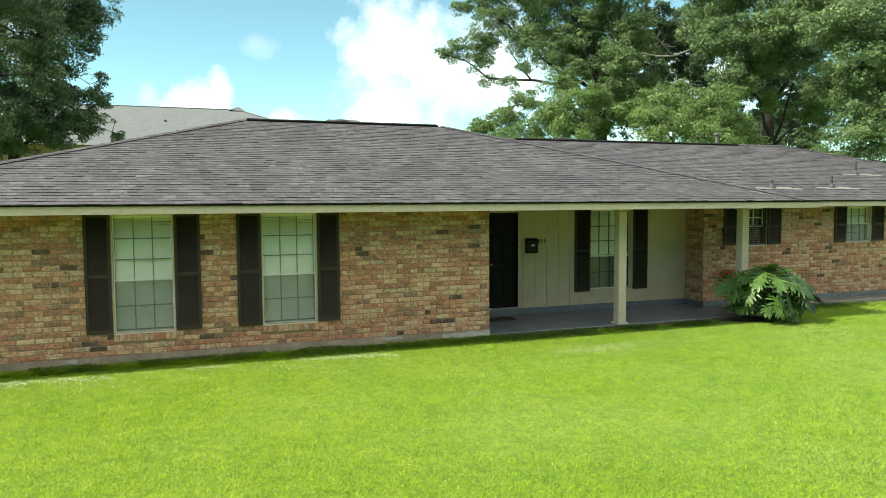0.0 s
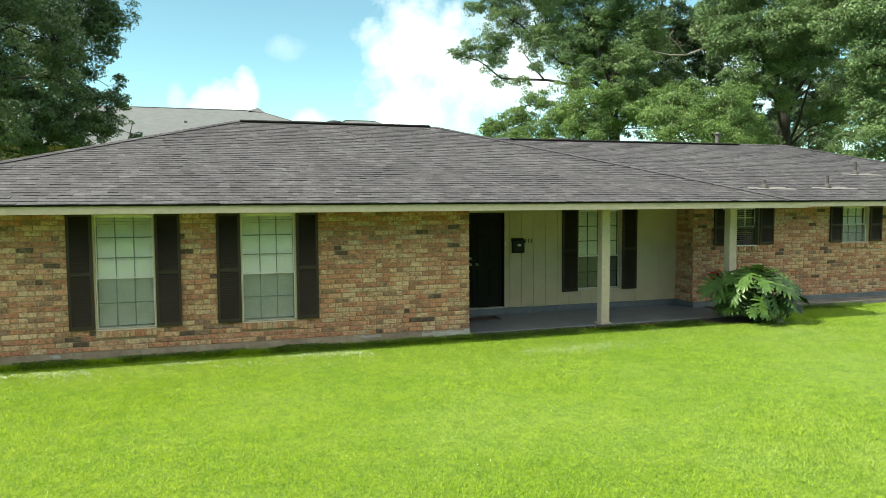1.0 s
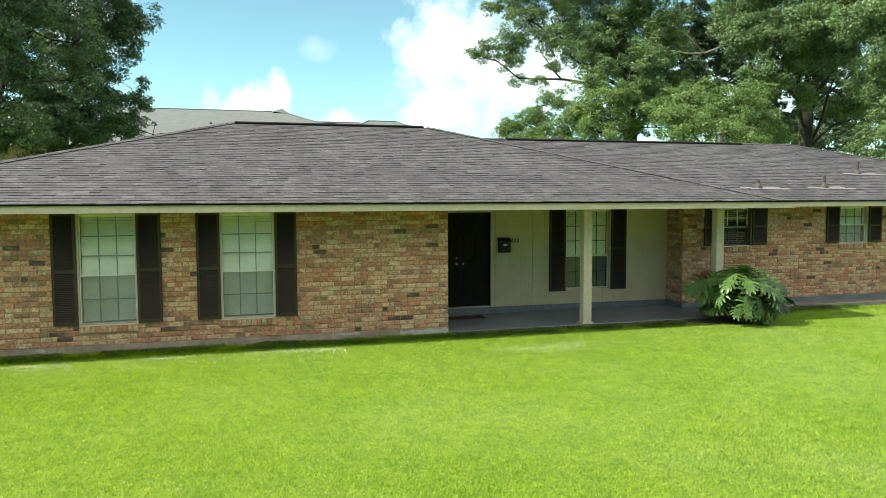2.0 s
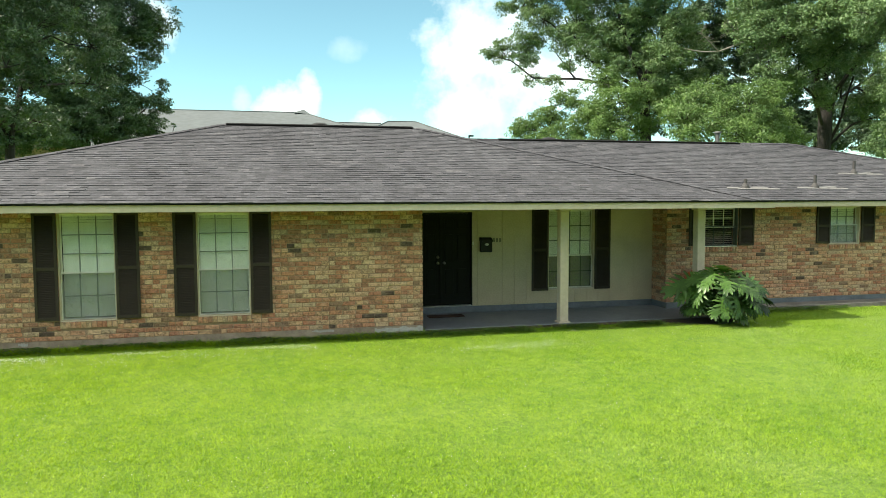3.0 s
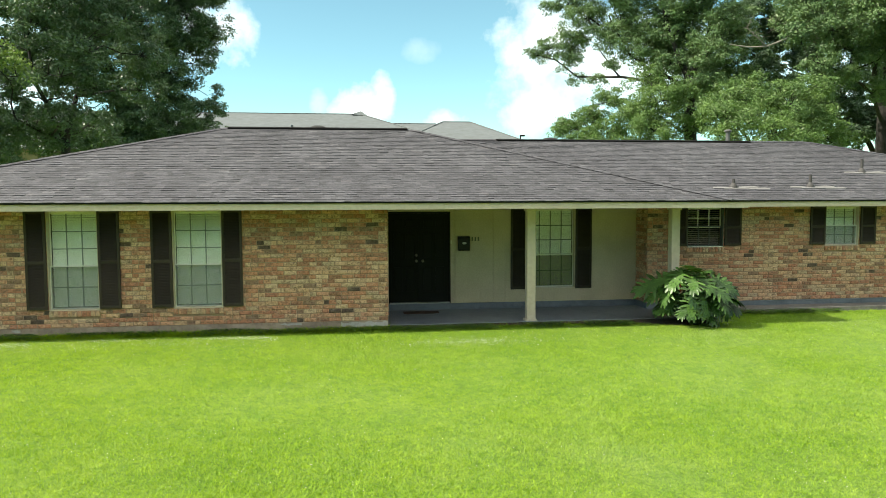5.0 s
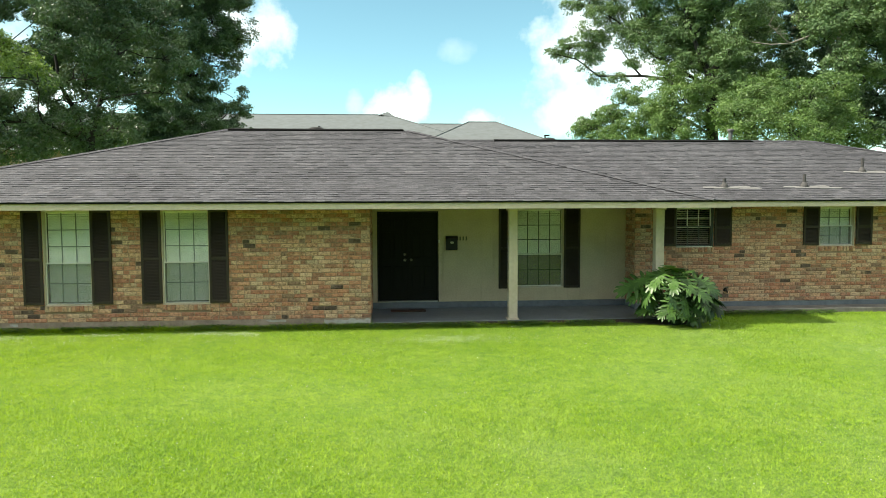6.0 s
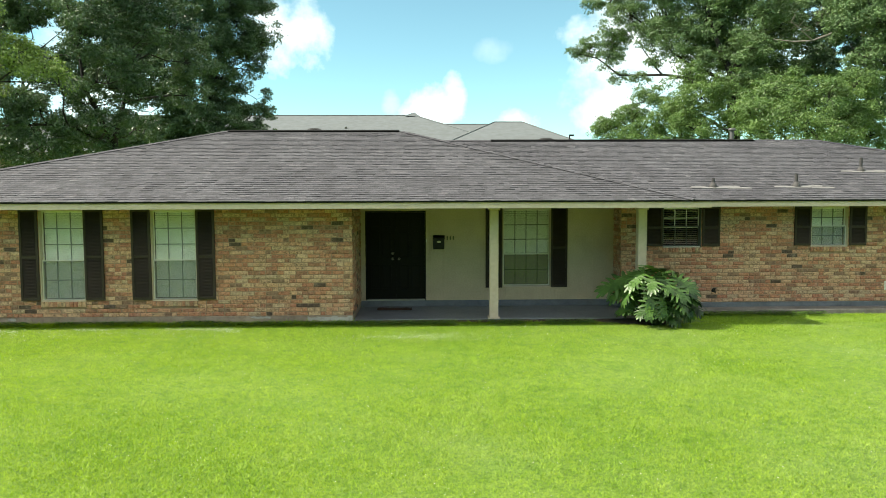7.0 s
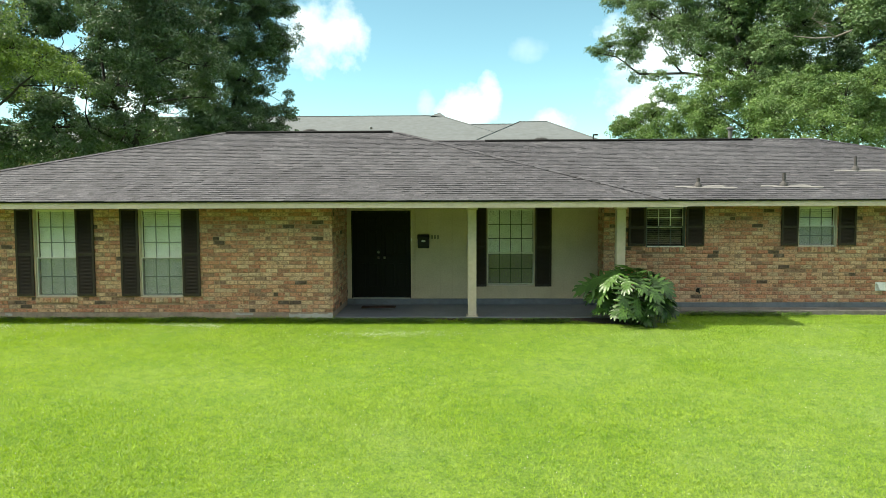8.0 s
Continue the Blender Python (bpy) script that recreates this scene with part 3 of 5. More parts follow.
    part("doorbell", boxes((6.522, 6.546, y - 0.032, y - 0.0225, 1.50, 1.575), bevel=0.004), WHITE, d, "small white doorbell button")


front_door()


# porch siding: a board at a time
def siding():
    pitch, x = 0.2875, 6.636 - 0.2875
    runs = []
    while x < 9.75:
        runs.append((max(x, 6.603), x + pitch))
        x += pitch
    runs.append((x, x + 0.6))
    runs.append((x + 0.6, NIB - 0.003))
    hx0, hx1, hz0 = PORCH_HOLES[1][:3]
    for i, (a, b) in enumerate(runs):
        gap = 0.005 if i < len(runs) - 2 else 0.001
        rects = []
        if b > hx0 and a < hx1:
            rects.append((a, b, 0.157, hz0))
            if a < hx0:
                rects.append((a, hx0, hz0, TOP))
            if b > hx1:
                rects.append((hx1, b, hz0, TOP))
        else:
            rects.append((a, b, 0.157, TOP))
        bm = bmesh.new()
        for r in rects:
            box(bm, r[0] + (gap / 2 if r[0] == a else 0), r[1] - (gap / 2 if r[1] == b else 0), PORCH_Y - 0.012, PORCH_Y - 0.001, r[2], r[3], bevel=0.002)
        part("board", bm, CREAM, porch_wall)


siding()


def post(x, y):
    p = part("porch_post", boxes((x - 0.09, x + 0.09, y - 0.09, y + 0.09, PORCH_Z + 0.03, SOFFIT - 0.062), bevel=0.008), TRIM, house, "square cream painted wooden porch post")
    part("base", boxes((x - 0.122, x + 0.122, y - 0.122, y + 0.122, PORCH_Z, PORCH_Z + 0.032), bevel=0.006), TRIM, p)
    part("cap", boxes((x - 0.115, x + 0.115, y - 0.115, y + 0.115, SOFFIT - 0.06, SOFFIT - 0.001), bevel=0.006), TRIM, p)


post(7.918, 11.82)
post(11.005, 11.89)

# ---- roof ----
EAVE_Z, MAIN_E, WING_E = 2.451, 10.90, 12.25
RIDGE_Y, RIDGE_Z, RIDGE_L, RIDGE_R = 16.83, 4.360, 1.18, 5.86
CORNER_L, CORNER_R = -5.13, 11.73
WRIDGE_Y, WRIDGE_Z, WRIDGE_R, WCORNER_R = 17.70, 4.170, 17.85, 23.25
BACK_E, WBACK_E = 2 * RIDGE_Y - MAIN_E, 2 * WRIDGE_Y - WING_E


def roof_deck():
    bm = bmesh.new()

    def face(*pts):
        bm.faces.new([bm.verts.new((x, y, z - 0.006)) for x, y, z in pts])

    rl, rr = (RIDGE_L, RIDGE_Y, RIDGE_Z), (RIDGE_R, RIDGE_Y, RIDGE_Z)
    a, b, c, d = (CORNER_L, MAIN_E, EAVE_Z), (CORNER_R, MAIN_E, EAVE_Z), (CORNER_R, BACK_E, EAVE_Z), (CORNER_L, BACK_E, EAVE_Z)
    face(a, b, rr, rl), face(b, c, rr), face(c, d, rl, rr), face(d, a, rl)
    s = 0.062
    face((CORNER_R - s * (CORNER_R - RIDGE_R), MAIN_E + s * (RIDGE_Y - MAIN_E), EAVE_Z + s * (RIDGE_Z - EAVE_Z)), b, (12.1, MAIN_E, EAVE_Z))
    wl, wr = (6.4, WRIDGE_Y, WRIDGE_Z), (WRIDGE_R, WRIDGE_Y, WRIDGE_Z)
    e, f, g, h = (6.4, WING_E, EAVE_Z), (WCORNER_R, WING_E, EAVE_Z), (WCORNER_R, WBACK_E, EAVE_Z), (6.4, WBACK_E, EAVE_Z)
    face(e, f, wr, wl), face(f, g, wr), face(g, h, wl, wr)
    return part("roof", bm, SHINGLE, house, "low hipped roof of weathered grey-brown asphalt shingles")


roof = roof_deck()


def tab_verts(w, e, t):
    """A shingle tab: thick at its lower edge, tucked under the next course."""
    return [(0, 0, -0.004), (w, 0, -0.004), (w, 0, t), (0, 0, t), (0, e, 0.0012), (w, e, 0.0012)]


TAB_FACES = [(0, 1, 2, 3), (3, 2, 5, 4), (0, 3, 4), (1, 5, 2)]
TAB_MESHES = []
THICK = (0.006, 0.008, 0.010, 0.013)
for thick in THICK:
    TAB_MESHES.append(mesh_of("shingle", tab_verts(1.0, 0.158, thick), TAB_FACES, SHINGLE))


def shingles(origin, along, up, length, bounds, rng, keep=None, wide=(0.10, 0.24)):
    """Courses of shingles on one slope. keep(u, v): the stretch in which each tab is a part of its own."""
    o, a, n_up = Vector(origin), Vector(along).normalized(), Vector(up).normalized()
    nrm = a.cross(n_up)
    m = Matrix((a, n_up, nrm)).transposed().to_4x4()
    verts, faces, kept = [], [], 0
    rows = int(length / 0.142)
    for k in range(rows):
        v = k * 0.142 - 0.012
        lo, hi = bounds((v + 0.02) / length)
        lo2, hi2 = bounds(min(1.0, (v + 0.158) / length))
        u = lo - rng.random() * 0.3
        while u < hi:
            w = rng.uniform(*wide)
            t = rng.choice(THICK)
            u0, u1 = max(u, lo), min(u + w - 0.002, hi)
            skew = rng.uniform(-0.007, 0.007)
            if u1 - u0 > 0.02:
                if keep and kept < 300 and keep(u0, v) and u1 < hi2 and u0 > lo2:
                    ob = new("shingle", TAB_MESHES[THICK.index(t)])
                    ob.parent = roof
                    ob.matrix_basis = Matrix.Translation(o + a * u0 + n_up * (v + skew)) @ m @ Matrix.Diagonal((u1 - u0, 1, 1, 1))
                    kept += 1
                else:
                    i = len(verts)
                    top0, top1 = min(max(u0, lo2), hi2), max(min(u1, hi2), lo2)
                    for (x, y, z), q in zip(tab_verts(1.0, 0.158, t), (u0, u1, u1, u0, top0, top1)):
                        verts.append(o + a * q + n_up * (v + skew + y) + nrm * z)
                    faces += [tuple(i + j for j in f) for f in TAB_FACES]
            u += w
    ob = new("shingle_field", mesh_of("shingle_field", verts, faces, SHINGLE))
    ob.parent = roof
    tagged(ob, kind="stuff")


def slope_bounds(l0, l1, r0, r1):
    return lambda s: (l0 + (l1 - l0) * s, r0 + (r1 - r0) * s)


def main_front_bounds(s):
    left = CORNER_L + (RIDGE_L - CORNER_L) * s
    bend = CORNER_R + (RIDGE_R - CORNER_R) * max(s, 0.0)
    return left, bend if s > 0.062 else bend + 0.37 * (1 - max(s, 0.0) / 0.062)


rng = random.Random(7)
rise, run = RIDGE_Z - EAVE_Z, RIDGE_Y - MAIN_E
shingles((0, MAIN_E, EAVE_Z), (1, 0, 0), (0, run, rise), math.hypot(run, rise), main_front_bounds, rng, keep=lambda u, v: 3.0 < u < 9.2 and v > 0.0)
wrise, wrun = WRIDGE_Z - EAVE_Z, WRIDGE_Y - WING_E
shingles((0, WING_E, EAVE_Z), (1, 0, 0), (0, wrun, wrise), math.hypot(wrun, wrise), slope_bounds(11.5, 6.2, WCORNER_R, WRIDGE_R), rng)
shingles((CORNER_R, 0, EAVE_Z), (0, 1, 0), (RIDGE_R - CORNER_R, 0, rise), math.hypot(CORNER_R - RIDGE_R, rise), slope_bounds(MAIN_E, RIDGE_Y, BACK_E, RIDGE_Y), rng, wide=(0.3, 0.5))
shingles((CORNER_L, 0, EAVE_Z), (0, -1, 0), (RIDGE_L - CORNER_L, 0, rise), math.hypot(RIDGE_L - CORNER_L, rise), slope_bounds(-BACK_E, -RIDGE_Y, -MAIN_E, -RIDGE_Y), rng, wide=(0.3, 0.5))
shingles((0, BACK_E, EAVE_Z), (-1, 0, 0), (0, -run, rise), math.hypot(run, rise), slope_bounds(-CORNER_R, -RIDGE_R, -CORNER_L, -RIDGE_L), rng, wide=(0.3, 0.5))
shingles((0, WBACK_E, EAVE_Z), (-1, 0, 0), (0, -wrun, wrise), math.hypot(wrun, wrise), slope_bounds(-WCORNER_R, -WRIDGE_R, -11.5, -6.2), rng, wide=(0.3, 0.5))
shingles((WCORNER_R, 0, EAVE_Z), (0, 1, 0), (WRIDGE_R - WCORNER_R, 0, wrise), math.hypot(WCORNER_R - WRIDGE_R, wrise), slope_bounds(WING_E, WRIDGE_Y, WBACK_E, WRIDGE_Y), rng, wide=(0.3, 0.5))


def cap_run(a, b, left_n, right_n, width=0.11, step=0.2):
    """Folded cap shingles along a hip or a ridge, each lapped over the one before."""
    a, b = Vector(a), Vector(b)
    d = (b - a).normalized()
    sides = []
    for n in (left_n, right_n):
        n = Vector(n).normalized()
        s = n.cross(d).normalized()
        sides.append((s, n))
    (s1, n1), (s2, n2) = sides
    if s1.z > 0:
        s1 = -s1
    if s2.z > 0:
        s2 = -s2
    up = (n1 + n2).normalized()
    verts = []
    for at, l in ((Vector(), 0.025), (d * (step + 0.05), 0.017)):
        verts += [at + s1 * width + n1 * l, at + up * (l + 0.006), at + s2 * width + n2 * l]
    verts += [s1 * width, s2 * width, Vector()]
    me = mesh_of("cap_shingle", verts, [(0, 1, 4, 3), (1, 2, 5, 4), (6, 8, 1, 0), (8, 7, 2, 1)], SHINGLE)
    for i in range(int((b - a).length / step)):
        ob = new("cap_shingle", me)
        ob.parent = roof
        ob.location = a + d * (i * step)


N_F, N_B, N_L, N_R = (0, -rise, run), (0, rise, run), (-rise, 0, RIDGE_L - CORNER_L), (rise, 0, CORNER_R - RIDGE_R)
W_F, W_B, W_R = (0, -wrise, wrun), (0, wrise, wrun), (wrise, 0, WCORNER_R - WRIDGE_R)
cap_run((CORNER_L, MAIN_E, EAVE_Z), (RIDGE_L, RIDGE_Y, RIDGE_Z), N_F, N_L)
cap_run((CORNER_R, MAIN_E, EAVE_Z), (RIDGE_R, RIDGE_Y, RIDGE_Z), N_F, N_R)
cap_run((CORNER_L, BACK_E, EAVE_Z), (RIDGE_L, RIDGE_Y, RIDGE_Z), N_B, N_L)
cap_run((CORNER_R, BACK_E, EAVE_Z), (RIDGE_R, RIDGE_Y, RIDGE_Z), N_B, N_R)
cap_run((RIDGE_L, RIDGE_Y, RIDGE_Z), (RIDGE_R, RIDGE_Y, RIDGE_Z), N_F, N_B)
cap_run((6.6, WRIDGE_Y, WRIDGE_Z), (WRIDGE_R, WRIDGE_Y, WRIDGE_Z), W_F, W_B)
cap_run((WCORNER_R, WING_E, EAVE_Z), (WRIDGE_R, WRIDGE_Y, WRIDGE_Z), W_F, W_R)
cap_run((WCORNER_R, WBACK_E, EAVE_Z), (WRIDGE_R, WRIDGE_Y, WRIDGE_Z), W_B, W_R)


def ridge_vent(x0, x1, y, z, slope):
    bm = bmesh.new()
    w, h = 0.15, 0.026
    prof = [(-w, -w * slope), (-w, -w * slope + 0.034), (0, h), (w, -w * slope + 0.034), (w, -w * slope)]
    ends = [[bm.verts.new((x, y + a, z + b + 0.012)) for a, b in prof] for x in (x0, x1)]
    for i in range(5):
        bm.faces.new((ends[0][i], ends[0][(i + 1) % 5], ends[1][(i + 1) % 5], ends[1][i]))
    bm.faces.new(ends[0]), bm.faces.new(ends[1][::-1])
    bmesh.ops.recalc_face_normals(bm, faces=bm.faces)
    part("ridge_vent", bm, DRIP, roof, "dark ridge vent strip")


ridge_vent(RIDGE_L + 0.02, RIDGE_R - 0.05, RIDGE_Y, RIDGE_Z, 0.32)
ridge_vent(8.4, 16.0, WRIDGE_Y, WRIDGE_Z, 0.32)


def plumbing_vent(x, y, height):
    z = EAVE_Z + (y - WING_E) * wrise / wrun
    bm = bmesh.new()
    tube(bm, [(x, y + 0.03, z - 0.05), (x, y + 0.03, z + 0.10), (x, y + 0.03, z + height), (x, y + 0.03, z + height - 0.03)], [0.036, 0.036, 0.036, 0.028], 12, cap=False)
    part("vent_pipe", bm, PIPE, roof, "dark plumbing vent pipe with lead boot")
    bm = bmesh.new()
    tube(bm, [(x, y + 0.03, z - 0.04), (x, y + 0.03, z + 0.05), (x, y + 0.03, z + 0.12)], [0.11, 0.085, 0.040], 14)
    part("boot", bm, BOOT, roof)
    k = wrise / wrun
    bm = bmesh.new()
    for a, b, dy, h in ((-0.55, -0.12, -0.02, 0.011), (-0.30, 0.34, -0.07, 0.013), (0.10, 0.62, 0.02, 0.011), (0.28, 0.85, -0.09, 0.010)):
        vs = [bm.verts.new((x + u, y + dy + w, z + (dy + w) * k + h + 0.006)) for u, w in ((a, -0.035), (b - 0.07, -0.045), (b, 0.01), (b - 0.1, 0.06), (a + 0.06, 0.055))]
        bm.faces.new(vs)
    ext = bmesh.ops.extrude_face_region(bm, geom=list(bm.faces))
    bmesh.ops.translate(bm, verts=[g for g in ext["geom"] if isinstance(g, bmesh.types.BMVert)], vec=(0, 0.001, -0.012))
    bmesh.ops.recalc_face_normals(bm, faces=bm.faces)
    part("flashing", bm, LEAD, roof, "pale lead flashing strips showing between shingles")


plumbing_vent(13.02, 13.14, 0.21)
plumbing_vent(14.94, 13.17, 0.30)
plumbing_vent(17.20, 14.42, 0.34)


def flue(x, y, top):
    bm = bmesh.new()
    tube(bm, [(x, y, 4.0), (x, y, top - 0.10)], [0.06, 0.06], 14)
    part("flue_pipe", bm, STEEL, roof, "round galvanised flue with a cap")
    bm = bmesh.new()
    tube(bm, [(x, y, top - 0.11), (x, y, top - 0.07), (x, y, top - 0.06), (x, y, top - 0.02), (x, y, top)], [0.07, 0.08, 0.11, 0.10, 0.04], 16)
    part("flue_cap", bm, STEEL, roof)


flue(15.52, 17.98, 4.56)


def turtle_vent(x, y, z):
    bm = bmesh.new()
    rings = [(0.24, 0.0), (0.25, 0.13), (0.23, 0.17), (0.15, 0.215), (0.02, 0.23)]
    tube(bm, [(x, y, z + h) for r, h in rings], [r for r, h in rings], 18)
    part("roof_vent", bm, BLACK, roof, "low black domed roof vent behind the ridge")


turtle_vent(3.46, 17.15, 4.250)
turtle_vent(10.05, 18.02, 4.060)

# fascia, drip edge, soffit
FB, FT = 2.303, 2.421
part("fascia", boxes((CORNER_L + 0.03, 12.08, MAIN_E + 0.030, MAIN_E + 0.052, FB, FT), bevel=0.002), TRIM, house, "long cream painted fascia board")
part("fascia", boxes((12.0585, 12.08, MAIN_E + 0.053, WING_E + 0.029, FB, FT)), TRIM, house, "short cream painted fascia return")
part("fascia", boxes((12.0585, WCORNER_R - 0.03, WING_E + 0.030, WING_E + 0.052, FB + 0.004, FT), bevel=0.002), TRIM, house, "cream painted fascia board of the wing")
for spot in ((CORNER_L + 0.03, CORNER_L + 0.052, MAIN_E + 0.053, BACK_E - 0.03, FB, FT), (CORNER_L + 0.053, CORNER_R, BACK_E - 0.052, BACK_E - 0.03, FB, FT),
             (CORNER_R + 0.001, WCORNER_R - 0.03, WBACK_E - 0.052, WBACK_E - 0.03, FB, FT), (WCORNER_R - 0.052, WCORNER_R - 0.03, WING_E + 0.053, WBACK_E - 0.053, FB, FT)):
    part("fascia", boxes(spot), TRIM, house)
part("drip_edge", boxes((CORNER_L, 12.1, MAIN_E - 0.004, MAIN_E + 0.029, FT + 0.001, EAVE_Z - 0.009)), DRIP, house, "dark metal drip edge under the shingles")
part("drip_edge", boxes((12.101, WCORNER_R, WING_E - 0.004, WING_E + 0.029, FT + 0.001, EAVE_Z - 0.009)), DRIP, house, "dark metal drip edge under the shingles")
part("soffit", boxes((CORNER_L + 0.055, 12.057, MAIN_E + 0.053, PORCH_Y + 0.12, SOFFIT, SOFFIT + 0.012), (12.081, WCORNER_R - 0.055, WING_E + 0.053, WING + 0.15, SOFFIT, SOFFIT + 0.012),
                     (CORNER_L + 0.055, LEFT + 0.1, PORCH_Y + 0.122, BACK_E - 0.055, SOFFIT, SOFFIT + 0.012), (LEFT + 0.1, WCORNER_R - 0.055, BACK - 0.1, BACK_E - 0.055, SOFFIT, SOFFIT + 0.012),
                     (RIGHT - 0.1, WCORNER_R - 0.055, WING + 0.152, BACK - 0.102, SOFFIT, SOFFIT + 0.012)), SOFFIT_DIMMED, house, "soffit and porch ceiling in cream darkened for shade")
# hidden boards, near-black so the gap under the shingles looks shaded
part("eave_gap_blocker", boxes((CORNER_L + 0.06, 12.05, MAIN_E + 0.060, MAIN_E + 0.095, SOFFIT + 0.013, FT + 0.041), (12.09, WCORNER_R - 0.06, WING_E + 0.060, WING_E + 0.095, SOFFIT + 0.013, FT + 0.041)), DRIP, house)


# ---- things on and by the house ----
def mailbox():
    x0, x1, y, z0, z1 = 6.688, 6.945, PORCH_Y - 0.013, 1.345, 1.665
    m = empty("mailbox", (6.815, y, z0), "black metal wall mailbox with a pale oval badge", "mailbox")
    bm = bmesh.new()
    prof = [(0, 0), (-0.10, 0.0), (-0.115, 0.03), (-0.115, 0.245), (0, 0.245)]
    ends = [[bm.verts.new((x, a, b)) for a, b in prof] for x in (x0 - 6.815, x1 - 6.815)]
    for i in range(5):
        bm.faces.new((ends[0][i], ends[0][(i + 1) % 5], ends[1][(i + 1) % 5], ends[1][i]))
    bm.faces.new(ends[0]), bm.faces.new(ends[1][::-1])
    bmesh.ops.recalc_face_normals(bm, faces=bm.faces)
    bmesh.ops.bevel(bm, geom=list(bm.edges), offset=0.004, segments=1, affect="EDGES")
    part("body", bm, BLACK, m)
    bm = bmesh.new()
    prof = [(0, 0.247), (-0.125, 0.247), (-0.128, 0.225), (-0.134, 0.226), (-0.132, 0.262), (-0.06, 0.305), (0, 0.32)]
    ends = [[bm.verts.new((x, a, b)) for a, b in prof] for x in (x0 - 6.822, x1 - 6.808)]
    for i in range(7):
        bm.faces.new((ends[0][i], ends[0][(i + 1) % 7], ends[1][(i + 1) % 7], ends[1][i]))
    bm.faces.new(ends[0]), bm.faces.new(ends[1][::-1])
    bmesh.ops.recalc_face_normals(bm, faces=bm.faces)
    part("lid", bm, BLACK, m)
    bm = bmesh.new()
    tube(bm, [(0.005, -0.114, 0.17), (0.005, -0.122, 0.17)], [0.05, 0.046], 18)
    for v in bm.verts:
        v.co.z = 0.17 + (v.co.z - 0.17) * 0.5
    part("badge", bm, ALUMINIUM, m, "pale oval metal badge")


mailbox()

number = empty("house_number", (7.10, PORCH_Y - 0.013, 1.60), "small dark figures on the porch wall shown as bars", "house number")
for i in range(3):
    part("figure", boxes((-0.10 + 0.07 * i, -0.066 + 0.07 * i, -0.008, -0.0005, -0.045, 0.045)), FIGURE, number)

doormat = part("doormat", boxes((5.42, 6.20, 12.98, 13.26, PORCH_Z + 0.0005, PORCH_Z + 0.016), bevel=0.006), MAT_FIBRE)
tagged(doormat, "flat reddish-brown fibre doormat before the front door", "doormat")


def hose_bib():
    e = empty("hose_bib", (12.99, WING - 0.01, 0.42), "small dark metal garden tap on the brick wall", "tap")
    bm = bmesh.new()
    tube(bm, [(0, 0.02, 0), (0, -0.05, 0), (0, -0.09, -0.01), (0, -0.11, -0.05)], [0.018, 0.018, 0.016, 0.017], 10)
    part("spout", bm, BLACK, e)
    bm = bmesh.new()
    tube(bm, [(0, -0.055, 0.0), (0, -0.055, 0.05)], [0.008, 0.008], 8)
    tube(bm, [(0, -0.055, 0.05), (0, -0.055, 0.062)], [0.034, 0.034], 12)
    part("handle", bm, BLACK, e)
    bm = bmesh.new()
    tube(bm, [(0, 0.005, 0), (0, -0.008, 0)], [0.045, 0.04], 14)
    part("collar", bm, BLACK, e)


hose_bib()


def dryer_vent():
    e = empty("dryer_vent", (17.02, WING - 0.012, 0.43), "white plastic dryer vent hood on the brick wall", "vent")
    bm = bmesh.new()
    pts = [(-0.09, 0, 0.0), (0.09, 0, 0.0), (0.11, 0, 0.16), (-0.11, 0, 0.16), (-0.07, -0.10, 0.0), (0.07, -0.10, 0.0), (0.085, -0.03, 0.16), (-0.085, -0.03, 0.16)]
    vs = [bm.verts.new(p) for p in pts]
    for q in ((0, 1, 5, 4), (4, 5, 6, 7), (7, 6, 2, 3), (0, 4, 7, 3), (1, 2, 6, 5), (0, 3, 2, 1)):
        bm.faces.new([vs[i] for i in q])
    bmesh.ops.recalc_face_normals(bm, faces=bm.faces)
    bmesh.ops.bevel(bm, geom=list(bm.edges), offset=0.006, segments=1, affect="EDGES")
    part("hood", bm, WHITE, e)
    part("plate", boxes((-0.12, 0.12, -0.004, 0.01, -0.02, 0.18), bevel=0.003), WHITE, e)


dryer_vent()


def garden_hose():
    e = empty("garden_hose", (11.48, WING - 0.09, 0.60), "orange garden hose coiled on a wall hanger", "hose")
    rng = random.Random(4)
    bm = bmesh.new()
    pts = []
    for i in range(7 * 20):
        a = i / 20 * 6.28318
        r = 0.20 + 0.025 * math.sin(i * 0.37) + 0.01 * (i // 20 % 3)
        pts.append((r * math.sin(a) * 0.8, 0.03 * math.sin(i * 0.13) - 0.02 + 0.006 * (i // 20), r * 1.25 * math.cos(a) - 0.02))
    pts += [(0.12, -0.01, -0.36), (0.22, -0.05, -0.47), (0.4, -0.12, -0.535), (0.62, -0.2, -0.538)]
    tube(bm, pts, [0.0105] * len(pts), 7)
    part("coil", bm, HOSE, e)
    part("hanger", boxes((-0.10, 0.10, -0.05, 0.078, 0.10, 0.13), (-0.10, 0.10, 0.060, 0.078, 0.04, 0.22), bevel=0.004), BLACK, e)


garden_hose()


